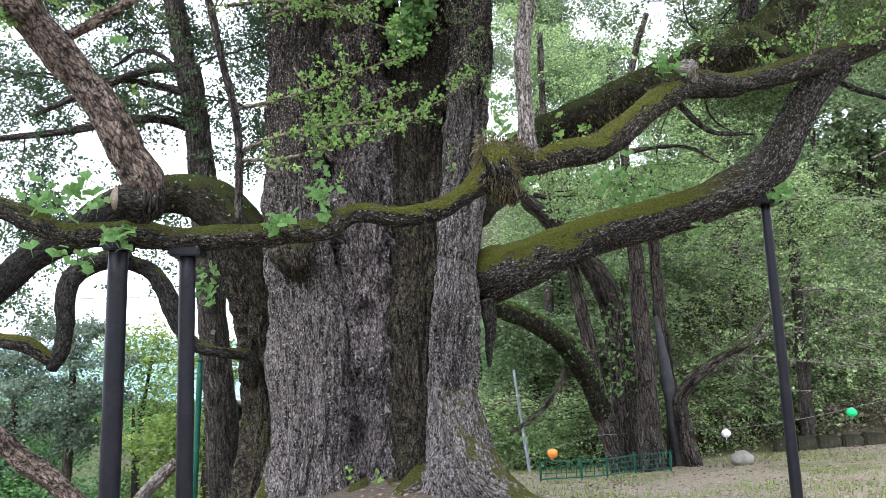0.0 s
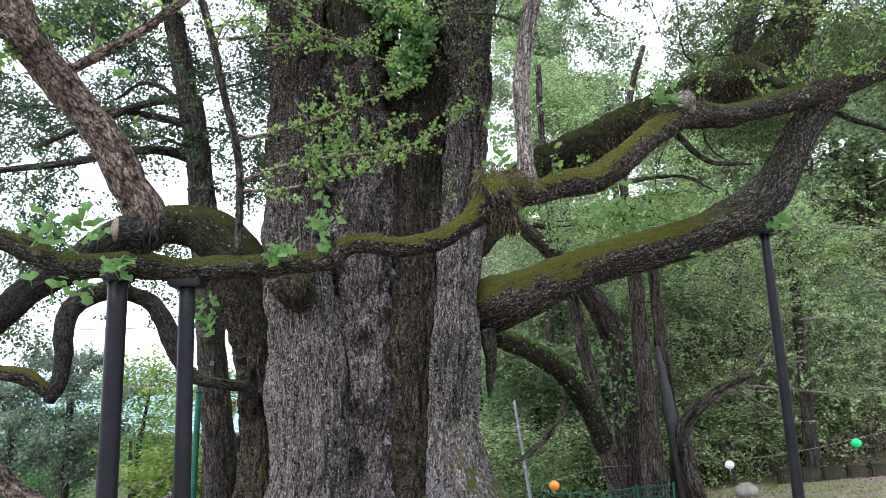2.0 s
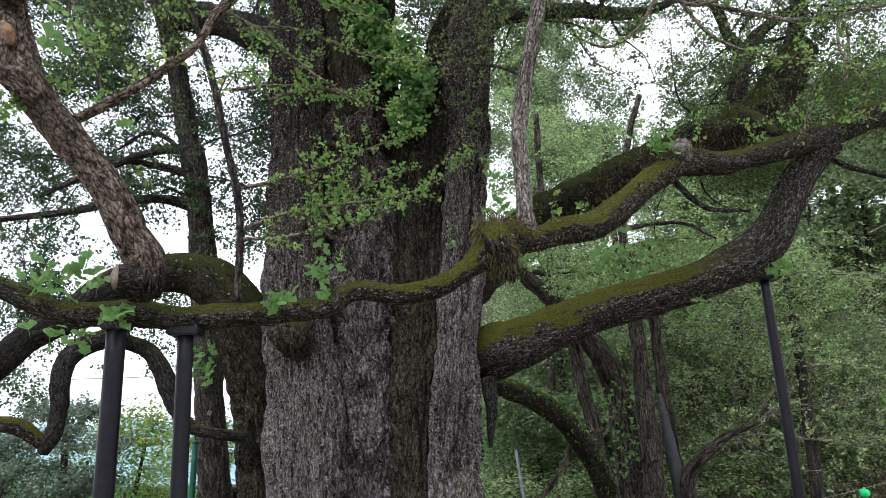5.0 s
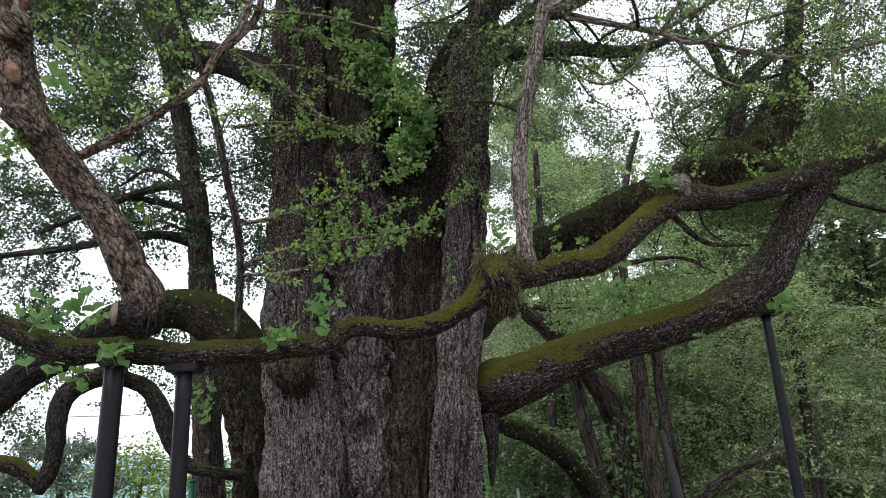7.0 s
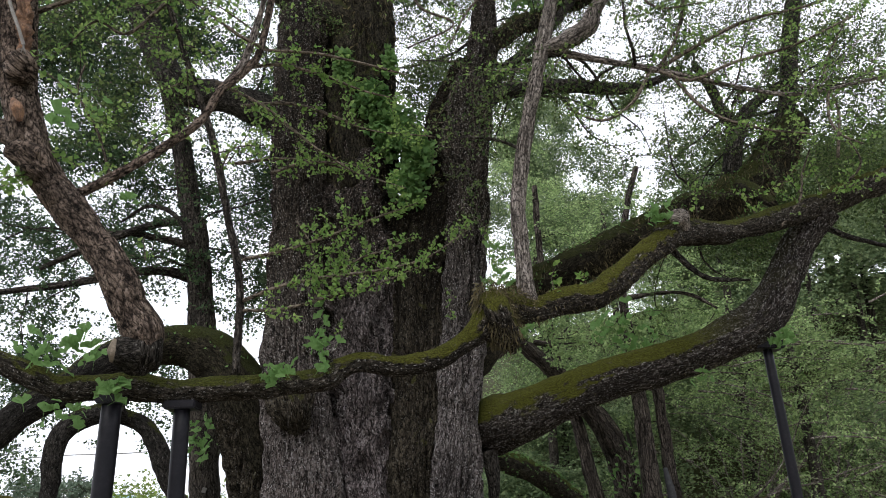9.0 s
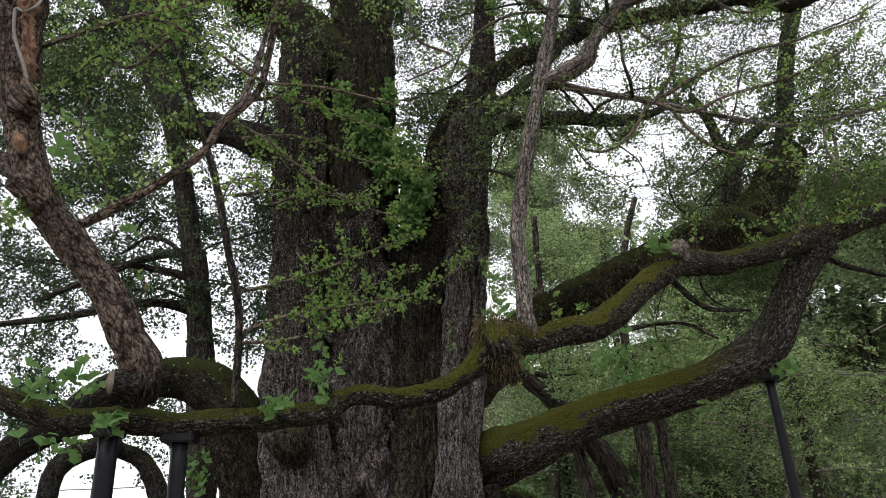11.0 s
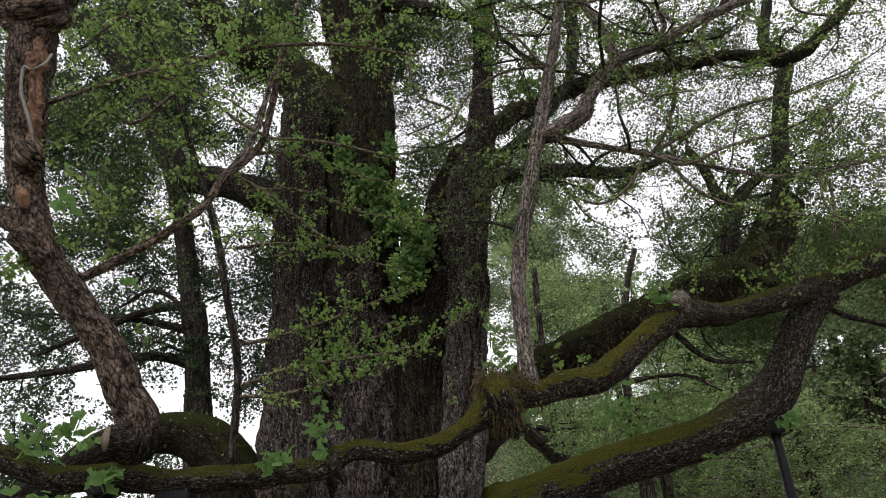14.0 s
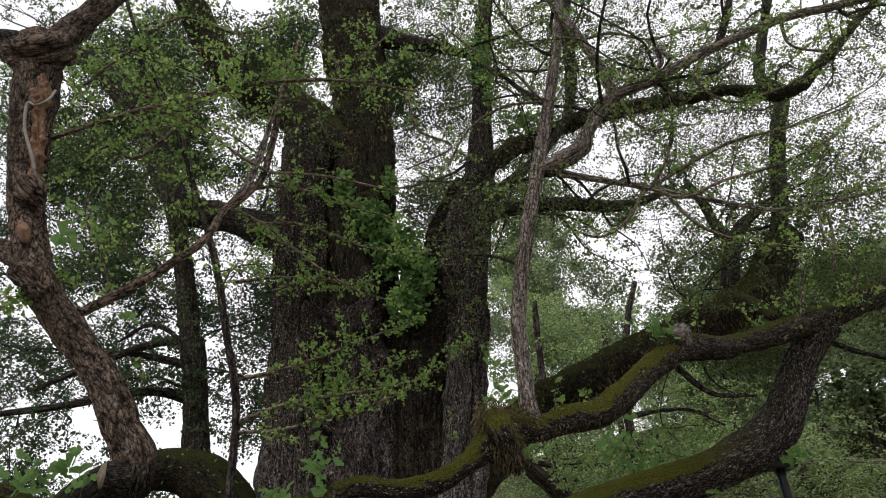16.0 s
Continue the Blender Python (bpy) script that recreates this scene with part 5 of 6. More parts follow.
spray(ginkgo, [(-3.14, 5.9, 7.57, 0.022), (-3.4, 5.9, 7.33, 0.018), (-3.65, 5.9, 7.02, 0.012), (-3.9, 5.9, 7.11, 0.009)], 0.043, 383, 0.34, 0.06, 6)
spray(ginkgo, [(3.54, 7, 8.25, 0.029), (3.31, 7, 7.8, 0.021), (3.65, 7, 7.42, 0.017), (4.24, 7, 7.58, 0.014), (4.88, 7, 7.83, 0.007)], 0.037, 385, 0.34, 0.06, 6)
spray(ginkgo, [(2.18, 7.1, 8.18, 0.025), (2.41, 7.1, 7.38, 0.017), (2.65, 7.1, 7.11, 0.014), (3.14, 7.1, 7.17, 0.007)], 0.037, 386, 0.34, 0.06, 6)
spray(ginkgo, [(1.41, 7.2, 7.69, 0.021), (1.03, 7.2, 8.27, 0.018), (0.6, 7.2, 8.59, 0.015), (0.17, 7.2, 9.12, 0.008)], 0.037, 387, 0.34, 0.06, 6)
spray(ginkgo, [(4.56, 6.9, 8.67, 0.026), (4.58, 6.9, 8.22, 0.018), (5.05, 6.9, 8.1, 0.014), (5.65, 6.9, 8.17, 0.007)], 0.037, 388, 0.34, 0.06, 6)
spray(ginkgo, [(4.05, 8.1, 4.72, 0.02), (4.34, 8.1, 5.06, 0.016), (4.44, 8.1, 5.41, 0.013), (4.61, 8.1, 5.76, 0.01)], 0.037, 377, 0.34, 0.065, 5)
spray(ginkgo, [(4.72, 8.2, 5.03, 0.023), (4.95, 8.1, 5.26, 0.016), (5.12, 8, 5.49, 0.013), (5.02, 8, 5.84, 0.01)], 0.037, 378, 0.34, 0.065, 5)


def side_sprays(parent, rows, n, seed, length, size, per=3, stem=TWIG, rise=0.1, every=0.06):
    """Leafy side twigs that leave a branch at odd places and droop a little."""
    g = np.random.default_rng(seed)
    c = spline(rows, 0.05)
    for i in range(n):
        p = c[g.integers(int(0.1 * len(c)), len(c)), :3]
        w = g.normal(size=3) * (1.0, 0.45, 0.6) + (0, -0.1, rise)
        w /= np.linalg.norm(w)
        ln = length * g.uniform(0.5, 1.3)
        k = g.normal(size=3) * 0.12 * ln
        path = [(*p, 0.009), (*(p + w * ln * 0.4 + k), 0.007), (*(p + w * ln * 0.75 + k * 0.4 + (0, 0, -0.04 * ln)), 0.005), (*(p + w * ln + (0, 0, -0.14 * ln)), 0.003)]
        spray(parent, path, size, seed + 7 * i, 0.16, every, per, stem=stem)


side_sprays(ginkgo, [(-3.46, 5.3, 5.84, 0.026), (-3.03, 5.3, 6.02, 0.023), (-2.59, 5.3, 6.17, 0.024), (-1.8, 5.4, 6.48, 0.022), (-1.12, 5.5, 6.62, 0.019), (-0.63, 5.6, 6.64, 0.017)], 14, 2000, 0.8, 0.046)
side_sprays(ginkgo, [(-1.93, 6.2, 4.25, 0.036), (-2.13, 6.15, 5.06, 0.035), (-2.38, 6.1, 5.75, 0.031), (-2.67, 6, 6.57, 0.029), (-3.14, 5.9, 7.57, 0.025)], 14, 2200, 0.8, 0.044)
side_sprays(ginkgo, [(-2.62, 5.52, 4.38, 0.04), (-2.04, 5.6, 4.89, 0.037), (-1.74, 5.68, 5.41, 0.039), (-1.55, 5.7, 5.97, 0.035), (-1.39, 5.8, 7.46, 0.021)], 8, 2400, 0.6, 0.042)
side_sprays(ginkgo, [(-3.02, 5.5, 4.05, 0.142), (-3.31, 5.4, 4.48, 0.145), (-3.47, 5.35, 4.95, 0.145), (-3.57, 5.3, 5.44, 0.159)], 6, 2600, 0.55, 0.05, 4)
side_sprays(ginkgo, [(2.59, 7.35, 6.43, 0.037), (3.51, 7.4, 6.21, 0.03), (4.08, 7.4, 6.09, 0.027), (4.64, 7.4, 6.16, 0.024), (5.67, 7.4, 6.4, 0.02)], 14, 2800, 1.1, 0.04, 2, BARK_GREY, 0.25)
side_sprays(ginkgo, [(2.28, 7.1, 7.64, 0.078), (3.54, 7, 8.25, 0.061), (4.56, 6.9, 8.67, 0.056), (5.28, 6.8, 8.78, 0.053)], 14, 3000, 1.0, 0.04, 3, BARK_GREY)
side_sprays(ginkgo, [(0.86, 7.2, 4.76, 0.084), (1.01, 7.2, 5.65, 0.083), (1.23, 7.2, 6.57, 0.087), (1.45, 7.2, 7.5, 0.078), (1.69, 7.2, 8.64, 0.067)], 7, 3200, 0.7, 0.04, 3, BARK_GREY)
side_sprays(ginkgo, [(3.35, 8, 4.64, 0.135), (4.11, 8.2, 4.87, 0.139), (4.85, 8.3, 5.13, 0.168), (5.9, 8.2, 5.5, 0.14)], 8, 3400, 0.6, 0.045, 3, TWIG, 0.8)


def fan_leaf(name, seed):
    """One broad ginkgo leaf: a notched, waved fan on a thin stalk, one unit across."""
    g = random.Random(seed)
    bm = bmesh.new()
    base = bm.verts.new((0, 0, 0))
    mid, rim = [], []
    for k in range(9):
        a = radians(-62 + 124 * k / 8)
        notch = 0.22 if k == 4 else 0.0
        r = 0.62 - notch + 0.05 * g.uniform(-1, 1)
        mid.append(bm.verts.new((0.33 * math.sin(a), 0.33 * math.cos(a), 0.03 * math.sin(k * 1.9))))
        rim.append(bm.verts.new((r * math.sin(a), r * math.cos(a), 0.07 * math.sin(k * 1.9 + seed) - 0.1 * r)))
    for k in range(8):
        bm.faces.new((base, mid[k], mid[k + 1]))
        bm.faces.new((mid[k], rim[k], rim[k + 1], mid[k + 1]))
    stalk = [bm.verts.new(p) for p in ((-0.014, 0, 0), (0.014, 0, 0), (0.01, -0.45, 0.1), (-0.01, -0.45, 0.1))]
    bm.faces.new(stalk)
    return from_bm(name, bm, LEAF_BIG)


FANS = [fan_leaf("leaf", k) for k in range(4)]


def big_leaves(parent, places, n, spread, size, seed):
    """Broad leaves in a loose bunch along the places."""
    g = random.Random(seed)
    for k in range(n):
        a, b = (g.choice(places), g.choice(places))
        t = g.random()
        p = Vector(a) * t + Vector(b) * (1 - t) + Vector([g.gauss(0, spread) for _ in range(3)])
        ob = part("leaf", FANS[g.randrange(4)], parent)
        s = size * g.uniform(0.65, 1.2)
        ob.matrix_basis = Matrix.LocRotScale(p, Euler((radians(g.uniform(20, 130)), radians(g.uniform(-40, 40)), radians(g.uniform(0, 360)))), (s, s, s))


big_leaves(ginkgo, [(-3.19, 5.6, 2.92), (-2.79, 5.6, 2.91), (-2.96, 5.6, 2.78), (-2.69, 5.6, 2.76)], 31, 0.06, 0.145, 1)
big_leaves(ginkgo, [(-2.67, 5.7, 2.62), (-2.49, 5.7, 2.64), (-2.57, 5.7, 2.55)], 17, 0.035, 0.128, 2)
big_leaves(ginkgo, [(-1.5, 6.2, 2.75), (-1.33, 6.2, 2.78), (-1.42, 6.2, 2.7)], 27, 0.04, 0.119, 3)
big_leaves(ginkgo, [(-1.07, 6.4, 3.3), (-1.02, 6.4, 3.14), (-1.12, 6.4, 2.99), (-1.04, 6.4, 2.83)], 37, 0.05, 0.102, 4)
big_leaves(ginkgo, [(-2.65, 5.5, 4.08), (-2.52, 5.5, 4.1)], 7, 0.03, 0.145, 5)
big_leaves(ginkgo, [(4.04, 8.5, 3.58), (4.13, 8.5, 3.45), (3.96, 8.5, 3.41)], 20, 0.06, 0.145, 6)
big_leaves(ginkgo, [(2.44, 7.6, 4.81), (2.59, 7.6, 4.68), (2.46, 7.6, 4.62)], 24, 0.06, 0.128, 7)
big_leaves(ginkgo, [(0.69, 8.5, 4.66), (0.85, 8.5, 4.44), (0.71, 8.5, 4.23)], 24, 0.1, 0.136, 8)
big_leaves(ginkgo, [(0.87, 7, 3.31), (0.79, 7, 3.25)], 10, 0.03, 0.102, 9)
big_leaves(ginkgo, [(3.07, 8.6, 3.09), (2.96, 8.6, 3.04)], 10, 0.05, 0.128, 10)
big_leaves(ginkgo, [(-3.06, 5.7, 2.47), (-2.81, 5.8, 2.43), (-2.95, 5.8, 2.39)], 17, 0.06, 0.111, 11)
big_leaves(ginkgo, [(-2.96, 5, 4.88), (-2.93, 5, 4.51)], 5, 0.03, 0.187, 12)
big_leaves(ginkgo, [(-3.08, 5.6, 5.38), (-3.05, 5.6, 4.96)], 20, 0.1, 0.076, 13)
big_leaves(back, [(4.31, 19, 6.04), (5.19, 19, 5.72), (4.77, 19, 6.27)], 51, 0.3, 0.357, 14)
big_leaves(slim, [(-3.79, 11.8, 3.07), (-3.83, 11.8, 2.7), (-3.69, 11.8, 2.52)], 27, 0.1, 0.187, 15)


def upright_sprout(parent, at, height, seed):
    x, y, z = at
    g = random.Random(seed)
    spray(parent, [(x, y, z, 0.006), (x + g.uniform(-.04, .04), y, z + height * 0.5, 0.004), (x + g.uniform(-.06, .06), y, z + height, 0.002)], 0.05, seed, 0.08, 0.045, 3)


for i, (p, h) in enumerate((((1.18, 7.2, 3.69), 0.34), ((2.97, 7.8, 4.76), 0.4), ((4.61, 8.1, 5.09), 0.5), ((0.13, 9.2, 3.94), 0.4),
                            ((-1.32, 9.2, 3.7), 0.3), ((1.51, 7.3, 3.82), 0.12), ((-1.13, 8.9, 0.21), 0.12), ((-0.79, 8.8, 0.17), 0.1),
                            ((4.59, 8.2, 5.99), 0.4), ((0.66, 9.2, 4.72), 0.5), ((-2.38, 5.6, 3.62), 0.2))):
    upright_sprout(ginkgo, p, h, 420 + i)


# ---- ivy and hanging tufts ----
def ivy(blobs, n, size, seed):
    g = np.random.default_rng(seed)
    p = in_blobs(blobs, n, g, 0.5)
    v, f = leaves(p, size, g, 0.45)
    part("ivy", mesh_of("ivy", v, f, LEAF_IVY, smooth=False), ginkgo, "clump of fresh green ivy")["kind"] = "stuff"


def blob(p, rx, ry, rz):
    return (*p, rx, ry, rz)


ivy([blob((-0.6, 9.5, 6.93), 0.42, 0.2, 0.5), blob((-0.27, 9.5, 6.54), 0.25, 0.2, 0.45), blob((-0.98, 9.5, 7.48), 0.3, 0.2, 0.35), blob((-0.44, 9.5, 6.04), 0.3, 0.2, 0.3)], 2300, 0.1, 1)
ivy([blob((-1.38, 9.5, 8.07), 0.15, 0.15, 0.35), blob((-0.69, 9.6, 8.21), 0.12, 0.12, 0.3)], 500, 0.08, 2)
ivy([blob((0.96, 9.8, 10.84), 0.25, 0.2, 1.0), blob((1.61, 9.9, 9.55), 0.5, 0.2, 0.3)], 900, 0.075, 3)


def tufts(rows, n, length, seed, mat=FERN, hang=0.7, wide=0.018):
    """Narrow fronds and moss strands that hang from a limb's skin."""
    g = np.random.default_rng(seed)
    c = spline(rows, 0.05)
    k = g.integers(0, len(c), n)
    d = g.normal(size=(n, 3))
    d /= np.linalg.norm(d, axis=1)[:, None]
    p = c[k, :3] + d * c[k, 3:4] * g.uniform(0.85, 1.0, (n, 1))
    w = d * (1 - hang) + np.array((0, 0, -hang)) + g.normal(size=(n, 3)) * 0.25
    w /= np.linalg.norm(w, axis=1)[:, None]
    s = np.cross(w, g.normal(size=(n, 3)))
    s /= np.linalg.norm(s, axis=1)[:, None]
    ln = (length * g.uniform(0.4, 1.3, n))[:, None]
    v = np.stack([p - s * wide * 0.3, p + s * wide * 0.3, p + w * ln * 0.6 + s * wide * 0.5 + d * ln * 0.15, p + w * ln], 1).reshape(-1, 3)
    q = np.arange(n)[:, None] * 4
    f = np.concatenate([q + (0, 1, 2), q + (0, 2, 3)], 1).reshape(-1, 3)
    part("fern_growth", mesh_of("fern_growth", v, f, mat, smooth=False), ginkgo, "brownish hanging ferns and moss")["kind"] = "stuff"


tufts([(-1.14, 10.1, 6.1, 0.53), (-1.17, 10.1, 7.29, 0.552), (-1.14, 10.1, 8.46, 0.524), (-1.18, 10.1, 9.77, 0.502), (-1.37, 10.1, 11.22, 0.54), (-1.51, 10.1, 12.84, 0.571), (-1.64, 10.1, 15.01, 0.578)], 17000, 0.12, 1, hang=0.8)
tufts([(-1.2, 10.1, 8.92, 0.429), (-1.87, 10, 9.47, 0.406), (-2.57, 9.9, 10.1, 0.353), (-3.17, 9.8, 10.42, 0.316), (-3.76, 9.7, 11.15, 0.302), (-4.25, 9.6, 12.04, 0.279)], 3500, 0.1, 2)
tufts([(1.06, 11.3, 4.64, 0.277), (1.64, 11.5, 5.15, 0.284), (2.51, 11.6, 5.6, 0.297), (3.49, 11.7, 6.06, 0.292), (4.3, 11.8, 6.4, 0.343), (4.99, 11.8, 6.69, 0.373), (5.74, 11.8, 7.11, 0.365), (6.22, 11.8, 7.82, 0.361)], 9000, 0.13, 3)
tufts([(0.48, 7, 3.64, 0.167), (0.54, 6.98, 3.42, 0.21), (0.62, 7, 3.25, 0.143)], 2200, 0.08, 4, wide=0.012)
tufts([(0.9, 7.2, 3.54, 0.137), (0.61, 7.1, 3.61, 0.186)], 1500, 0.06, 5, hang=0.45, wide=0.012)
tufts([(2.61, 7.8, 4.53, 0.163), (2.19, 7.6, 4.18, 0.146), (1.64, 7.4, 3.74, 0.147), (1.27, 7.3, 3.66, 0.133), (0.9, 7.2, 3.54, 0.137)], 1400, 0.055, 6, hang=0.5, wide=0.01)
tufts([(0.64, 10, 8.16, 0.276), (0.96, 10, 8.74, 0.216), (1.38, 10, 9.07, 0.2), (1.82, 10.1, 9.33, 0.184), (2.47, 10.2, 9.72, 0.178), (3.49, 10.3, 10.08, 0.162), (4.52, 10.4, 10.34, 0.155)], 2500, 0.09, 7)
tufts([(0.92, 9.5, 2.77, 0.324), (1.43, 9.4, 2.95, 0.292), (2.01, 9.3, 3.15, 0.272), (2.61, 9.1, 3.28, 0.256), (3.19, 8.9, 3.41, 0.258), (3.69, 8.8, 3.61, 0.291)], 1600, 0.035, 8, hang=0.1, wide=0.012)


def clinging(parent, rows, n, size, seed, mat):
    """Small leaves that cling to the upper side of a limb."""
    g = np.random.default_rng(seed)
    c = spline(rows, 0.06)
    k = g.integers(0, len(c), n)
    d = g.normal(size=(n, 3)) + (0, -0.3, 0.7)
    d /= np.linalg.norm(d, axis=1)[:, None]
    p = c[k, :3] + d * c[k, 3:4] * g.uniform(0.95, 1.25, (n, 1))
    v, f = leaves(p, size, g, 0.2)
    part("creeper", mesh_of("creeper", v, f, mat, smooth=False), parent, "small green creeper leaves")["kind"] = "stuff"


clinging(back, [(4.3, 20.9, 0.17, 0.27), (3.8, 20.2, 1.13, 0.29), (3.12, 19.2, 1.88, 0.28), (2.31, 18.4, 2.43, 0.26), (1.54, 17.6, 2.71, 0.24), (0.71, 17, 2.88, 0.22)], 1500, 0.07, 51, LEAF_IVY)
clinging(back, [(5.17, 21.3, 0.5, 0.4), (5.11, 21.3, 1.43, 0.42), (4.95, 21.3, 3.07, 0.35)], 260, 0.14, 52, LEAF_BIG)
clinging(ginkgo, [(-2.85, 10.1, 3.4, 0.37), (-3.07, 10.1, 3.69, 0.349), (-3.52, 10, 3.92, 0.291), (-3.95, 9.8, 3.88, 0.247)], 160, 0.045, 53, LEAF_IVY)
clinging(ginkgo, [(1.06, 11.3, 4.64, 0.277), (2.51, 11.6, 5.6, 0.297), (4.3, 11.8, 6.4, 0.343), (5.74, 11.8, 7.11, 0.365)], 420, 0.05, 54, LEAF_IVY)


# ---- crooked upper branches with their leaves ----
def grow(parent, curves, n, seed, low, size, mat, length=2.4, keep=lambda p: True):
    """Branches that leave the limbs above a height, fork once or twice and carry tufts of leaves."""
    g = np.random.default_rng(seed)
    pool = np.vstack([c for c in curves])
    pool = pool[(pool[:, 2] > low) & (pool[:, 3] > 0.02)]
    fine, tips = [], []

    def path(p, w, ln, r, bits):
        rows = [(*p, r)]
        for k in range(bits):
            w = w + g.normal(size=3) * (0.35, 0.35, 0.28)
            w = w / np.linalg.norm(w)
            p = p + w * ln / bits
            rows.append((*p, r * (1 - 0.8 * (k + 1) / bits)))
        return rows, w
    for i in range(n):
        c = pool[g.integers(len(pool))]
        w = g.normal(size=3) * (1, 0.7, 0.5) + (0, 0, 0.25)
        ln = length * g.uniform(0.5, 1.3)
        rows, w = path(c[:3], w / np.linalg.norm(w), ln, min(0.6 * c[3], g.uniform(0.012, 0.032)), 6)
        if not keep(np.array(rows)):
            continue
        v, f, gr = tube(rows, 6, 0.16, 0.12, 0.0, seed=seed + i)
        part("branch", mesh_of("branch", v, f, BARK_TWIGGY, gr), parent)
        for k in range(1, 7):
            for _ in range(2):
                w2 = g.normal(size=3) * (1, 0.8, 0.6)
                sub, _w = path(np.array(rows[k][:3]), w2 / np.linalg.norm(w2), g.uniform(0.3, 0.9), 0.006, 4)
                fine.append(tube(sub, 3, 0.3, 0.0, seed=i))
                q = spline(sub, 0.06)[:, :3]
                tips.append(q[g.uniform(size=len(q)) < 0.8])
    tips = np.vstack(tips)
    pts = np.repeat(tips, 5, axis=0) + g.normal(size=(len(tips) * 5, 3)) * 0.035
    v, f = leaves(pts, size, g, 0.1)
    part("foliage", mesh_of("foliage", v, f, mat, smooth=False), parent)["kind"] = "stuff"
    v, f, gr = joined(fine)
    part("side_shoot", mesh_of("side_shoot", v, f, TWIG, gr), parent)["kind"] = "stuff"


BARK_TWIGGY = bark("upper_branch_bark", (0.02, 0.017, 0.014), (0.09, 0.078, 0.066), (0.2, 0.18, 0.155), lichen=0.4)
own = [c for p, c in CURVES if p is ginkgo]
# keeps the clear view of the stems below
grow(ginkgo, [c for c in own if c[:, 1].min() > 6.5], 90, 801, 6.0, 0.037, LEAF_CROWN, keep=lambda r: r[:, 1].min() > 6.0)
grow(ginkgo, [c for c in own if c[:, 0].min() > 0.5], 24, 802, 5.0, 0.037, LEAF_CROWN, keep=lambda r: r[:, 2].min() > 4.6)
grow(slim, [c for p, c in CURVES if p is slim], 26, 803, 3.2, 0.055, LEAF_SHADE)
grow(back, [c for p, c in CURVES if p is back], 26, 804, 3.0, 0.085, LEAF_HILL)

# ---- unseen overhead crown, added above and behind the eye to cast shade ----
foliage(ginkgo, [(0, 4, 13.5, 9, 6, 2.0), (-6, 0, 12, 6, 6, 2.0), (6, 0, 12, 6, 6, 2.0), (0, -5, 10, 8, 4, 2)], 520, 12, 0.16, LEAF_CROWN, 21, 1.0, 0.15)

# ---- fence round the old tree ----
def fence():
    ob = thing("fence", "low green steel lattice fence round the old tree", "fence")
    feet = [(2.17, 17.6, -1.49), (3.24, 18.3, -1.53), (4.01, 19, -1.56), (4.97, 20, -1.64), (5.79, 19.6, -1.44)]
    feet = [Vector((x, y, float(ground_z(x, y)))) for x, y, z in feet]
    H = 0.47
    for p in feet:
        bm = bmesh.new()
        box(bm, 0, 0, H / 2, 0.05, 0.05, H + 0.06, 0.006)
        box(bm, 0, 0, H + 0.05, 0.07, 0.07, 0.03, 0.006)
        part("post", from_bm("post", bm, GREEN_PAINT), ob).location = p

    def bar(name, a, b, th):
        d = b - a
        bm = bmesh.new()
        box(bm, 0, 0, 0, d.length, th, th)
        part(name, from_bm(name, bm, GREEN_PAINT), ob).matrix_basis = Matrix.Translation((a + b) / 2) @ d.to_track_quat("X", "Z").to_matrix().to_4x4()
    up = Vector((0, 0, 1))
    for a, b in zip(feet, feet[1:]):
        for h in (0.08, H):
            bar("rail", a + up * h, b + up * h, 0.028)
        for h in (0.2, 0.33):
            bar("lattice_bar", a + up * h, b + up * h, 0.016)
        n = max(4, int((b - a).length / 0.16))
        for k in range(1, n):
            q = a.lerp(b, k / n)
            bar("lattice_bar", q + up * (0.08 if k % 2 else 0.2), q + up * (H if k % 3 else 0.33), 0.016)


fence()


# ---- paper lanterns on their string ----
def lantern(at, colour, name, r):
    m = plain(name + "_lantern_paper", colour, 0.6, 0.12, 6.0, 0.0)
    ob = thing("paper_lantern", name + " pleated round paper lantern hanging from a string", "lantern", "lanterns on the strings")
    n, rings = 24, 12
    v = []
    for i in range(rings + 1):
        a = math.pi * (0.06 + 0.88 * i / rings)
        for k in range(n):
            rr = r * math.sin(a) * (1.0 if i % 2 else 0.955)
            v.append((rr * math.cos(2 * math.pi * k / n), rr * math.sin(2 * math.pi * k / n), 0.88 * r * math.cos(a)))
    i = (np.arange(rings)[:, None] * n + np.arange(n)[None]).ravel()
    j = (np.arange(rings)[:, None] * n + (np.arange(n)[None] + 1) % n).ravel()
    part("shade", mesh_of("shade", np.array(v), np.stack([i, j, j + n, i + n], 1), m), ob)
    for name2, z, h, w in (("cap", 0.88 * r, 0.03, 0.25 * r), ("base_ring", -0.88 * r, 0.03, 0.25 * r), ("tassel", -1.15 * r, 0.4 * r, 0.1 * r)):
        t, f, g = tube([(0, 0, z - h / 2, w), (0, 0, z + h / 2, w)], 10, 0.1, 0.0)
        part(name2, mesh_of(name2, t, f, m if name2 == "tassel" else CABLE, g), ob)
    ob.location = at


LIGHTS = (((1.17, 17, -0.88), (0.05, 0.5, 0.2), "green", 0.11), ((2.41, 17.2, -0.57), (0.75, 0.25, 0.04), "orange", 0.12),
          ((7.05, 19, -0.38), (0.72, 0.7, 0.76), "white", 0.115), ((9.72, 18, 0.16), (0.03, 0.52, 0.17), "green", 0.12))
for at, colour, name, r in LIGHTS:
    lantern(at, colour, name, r)


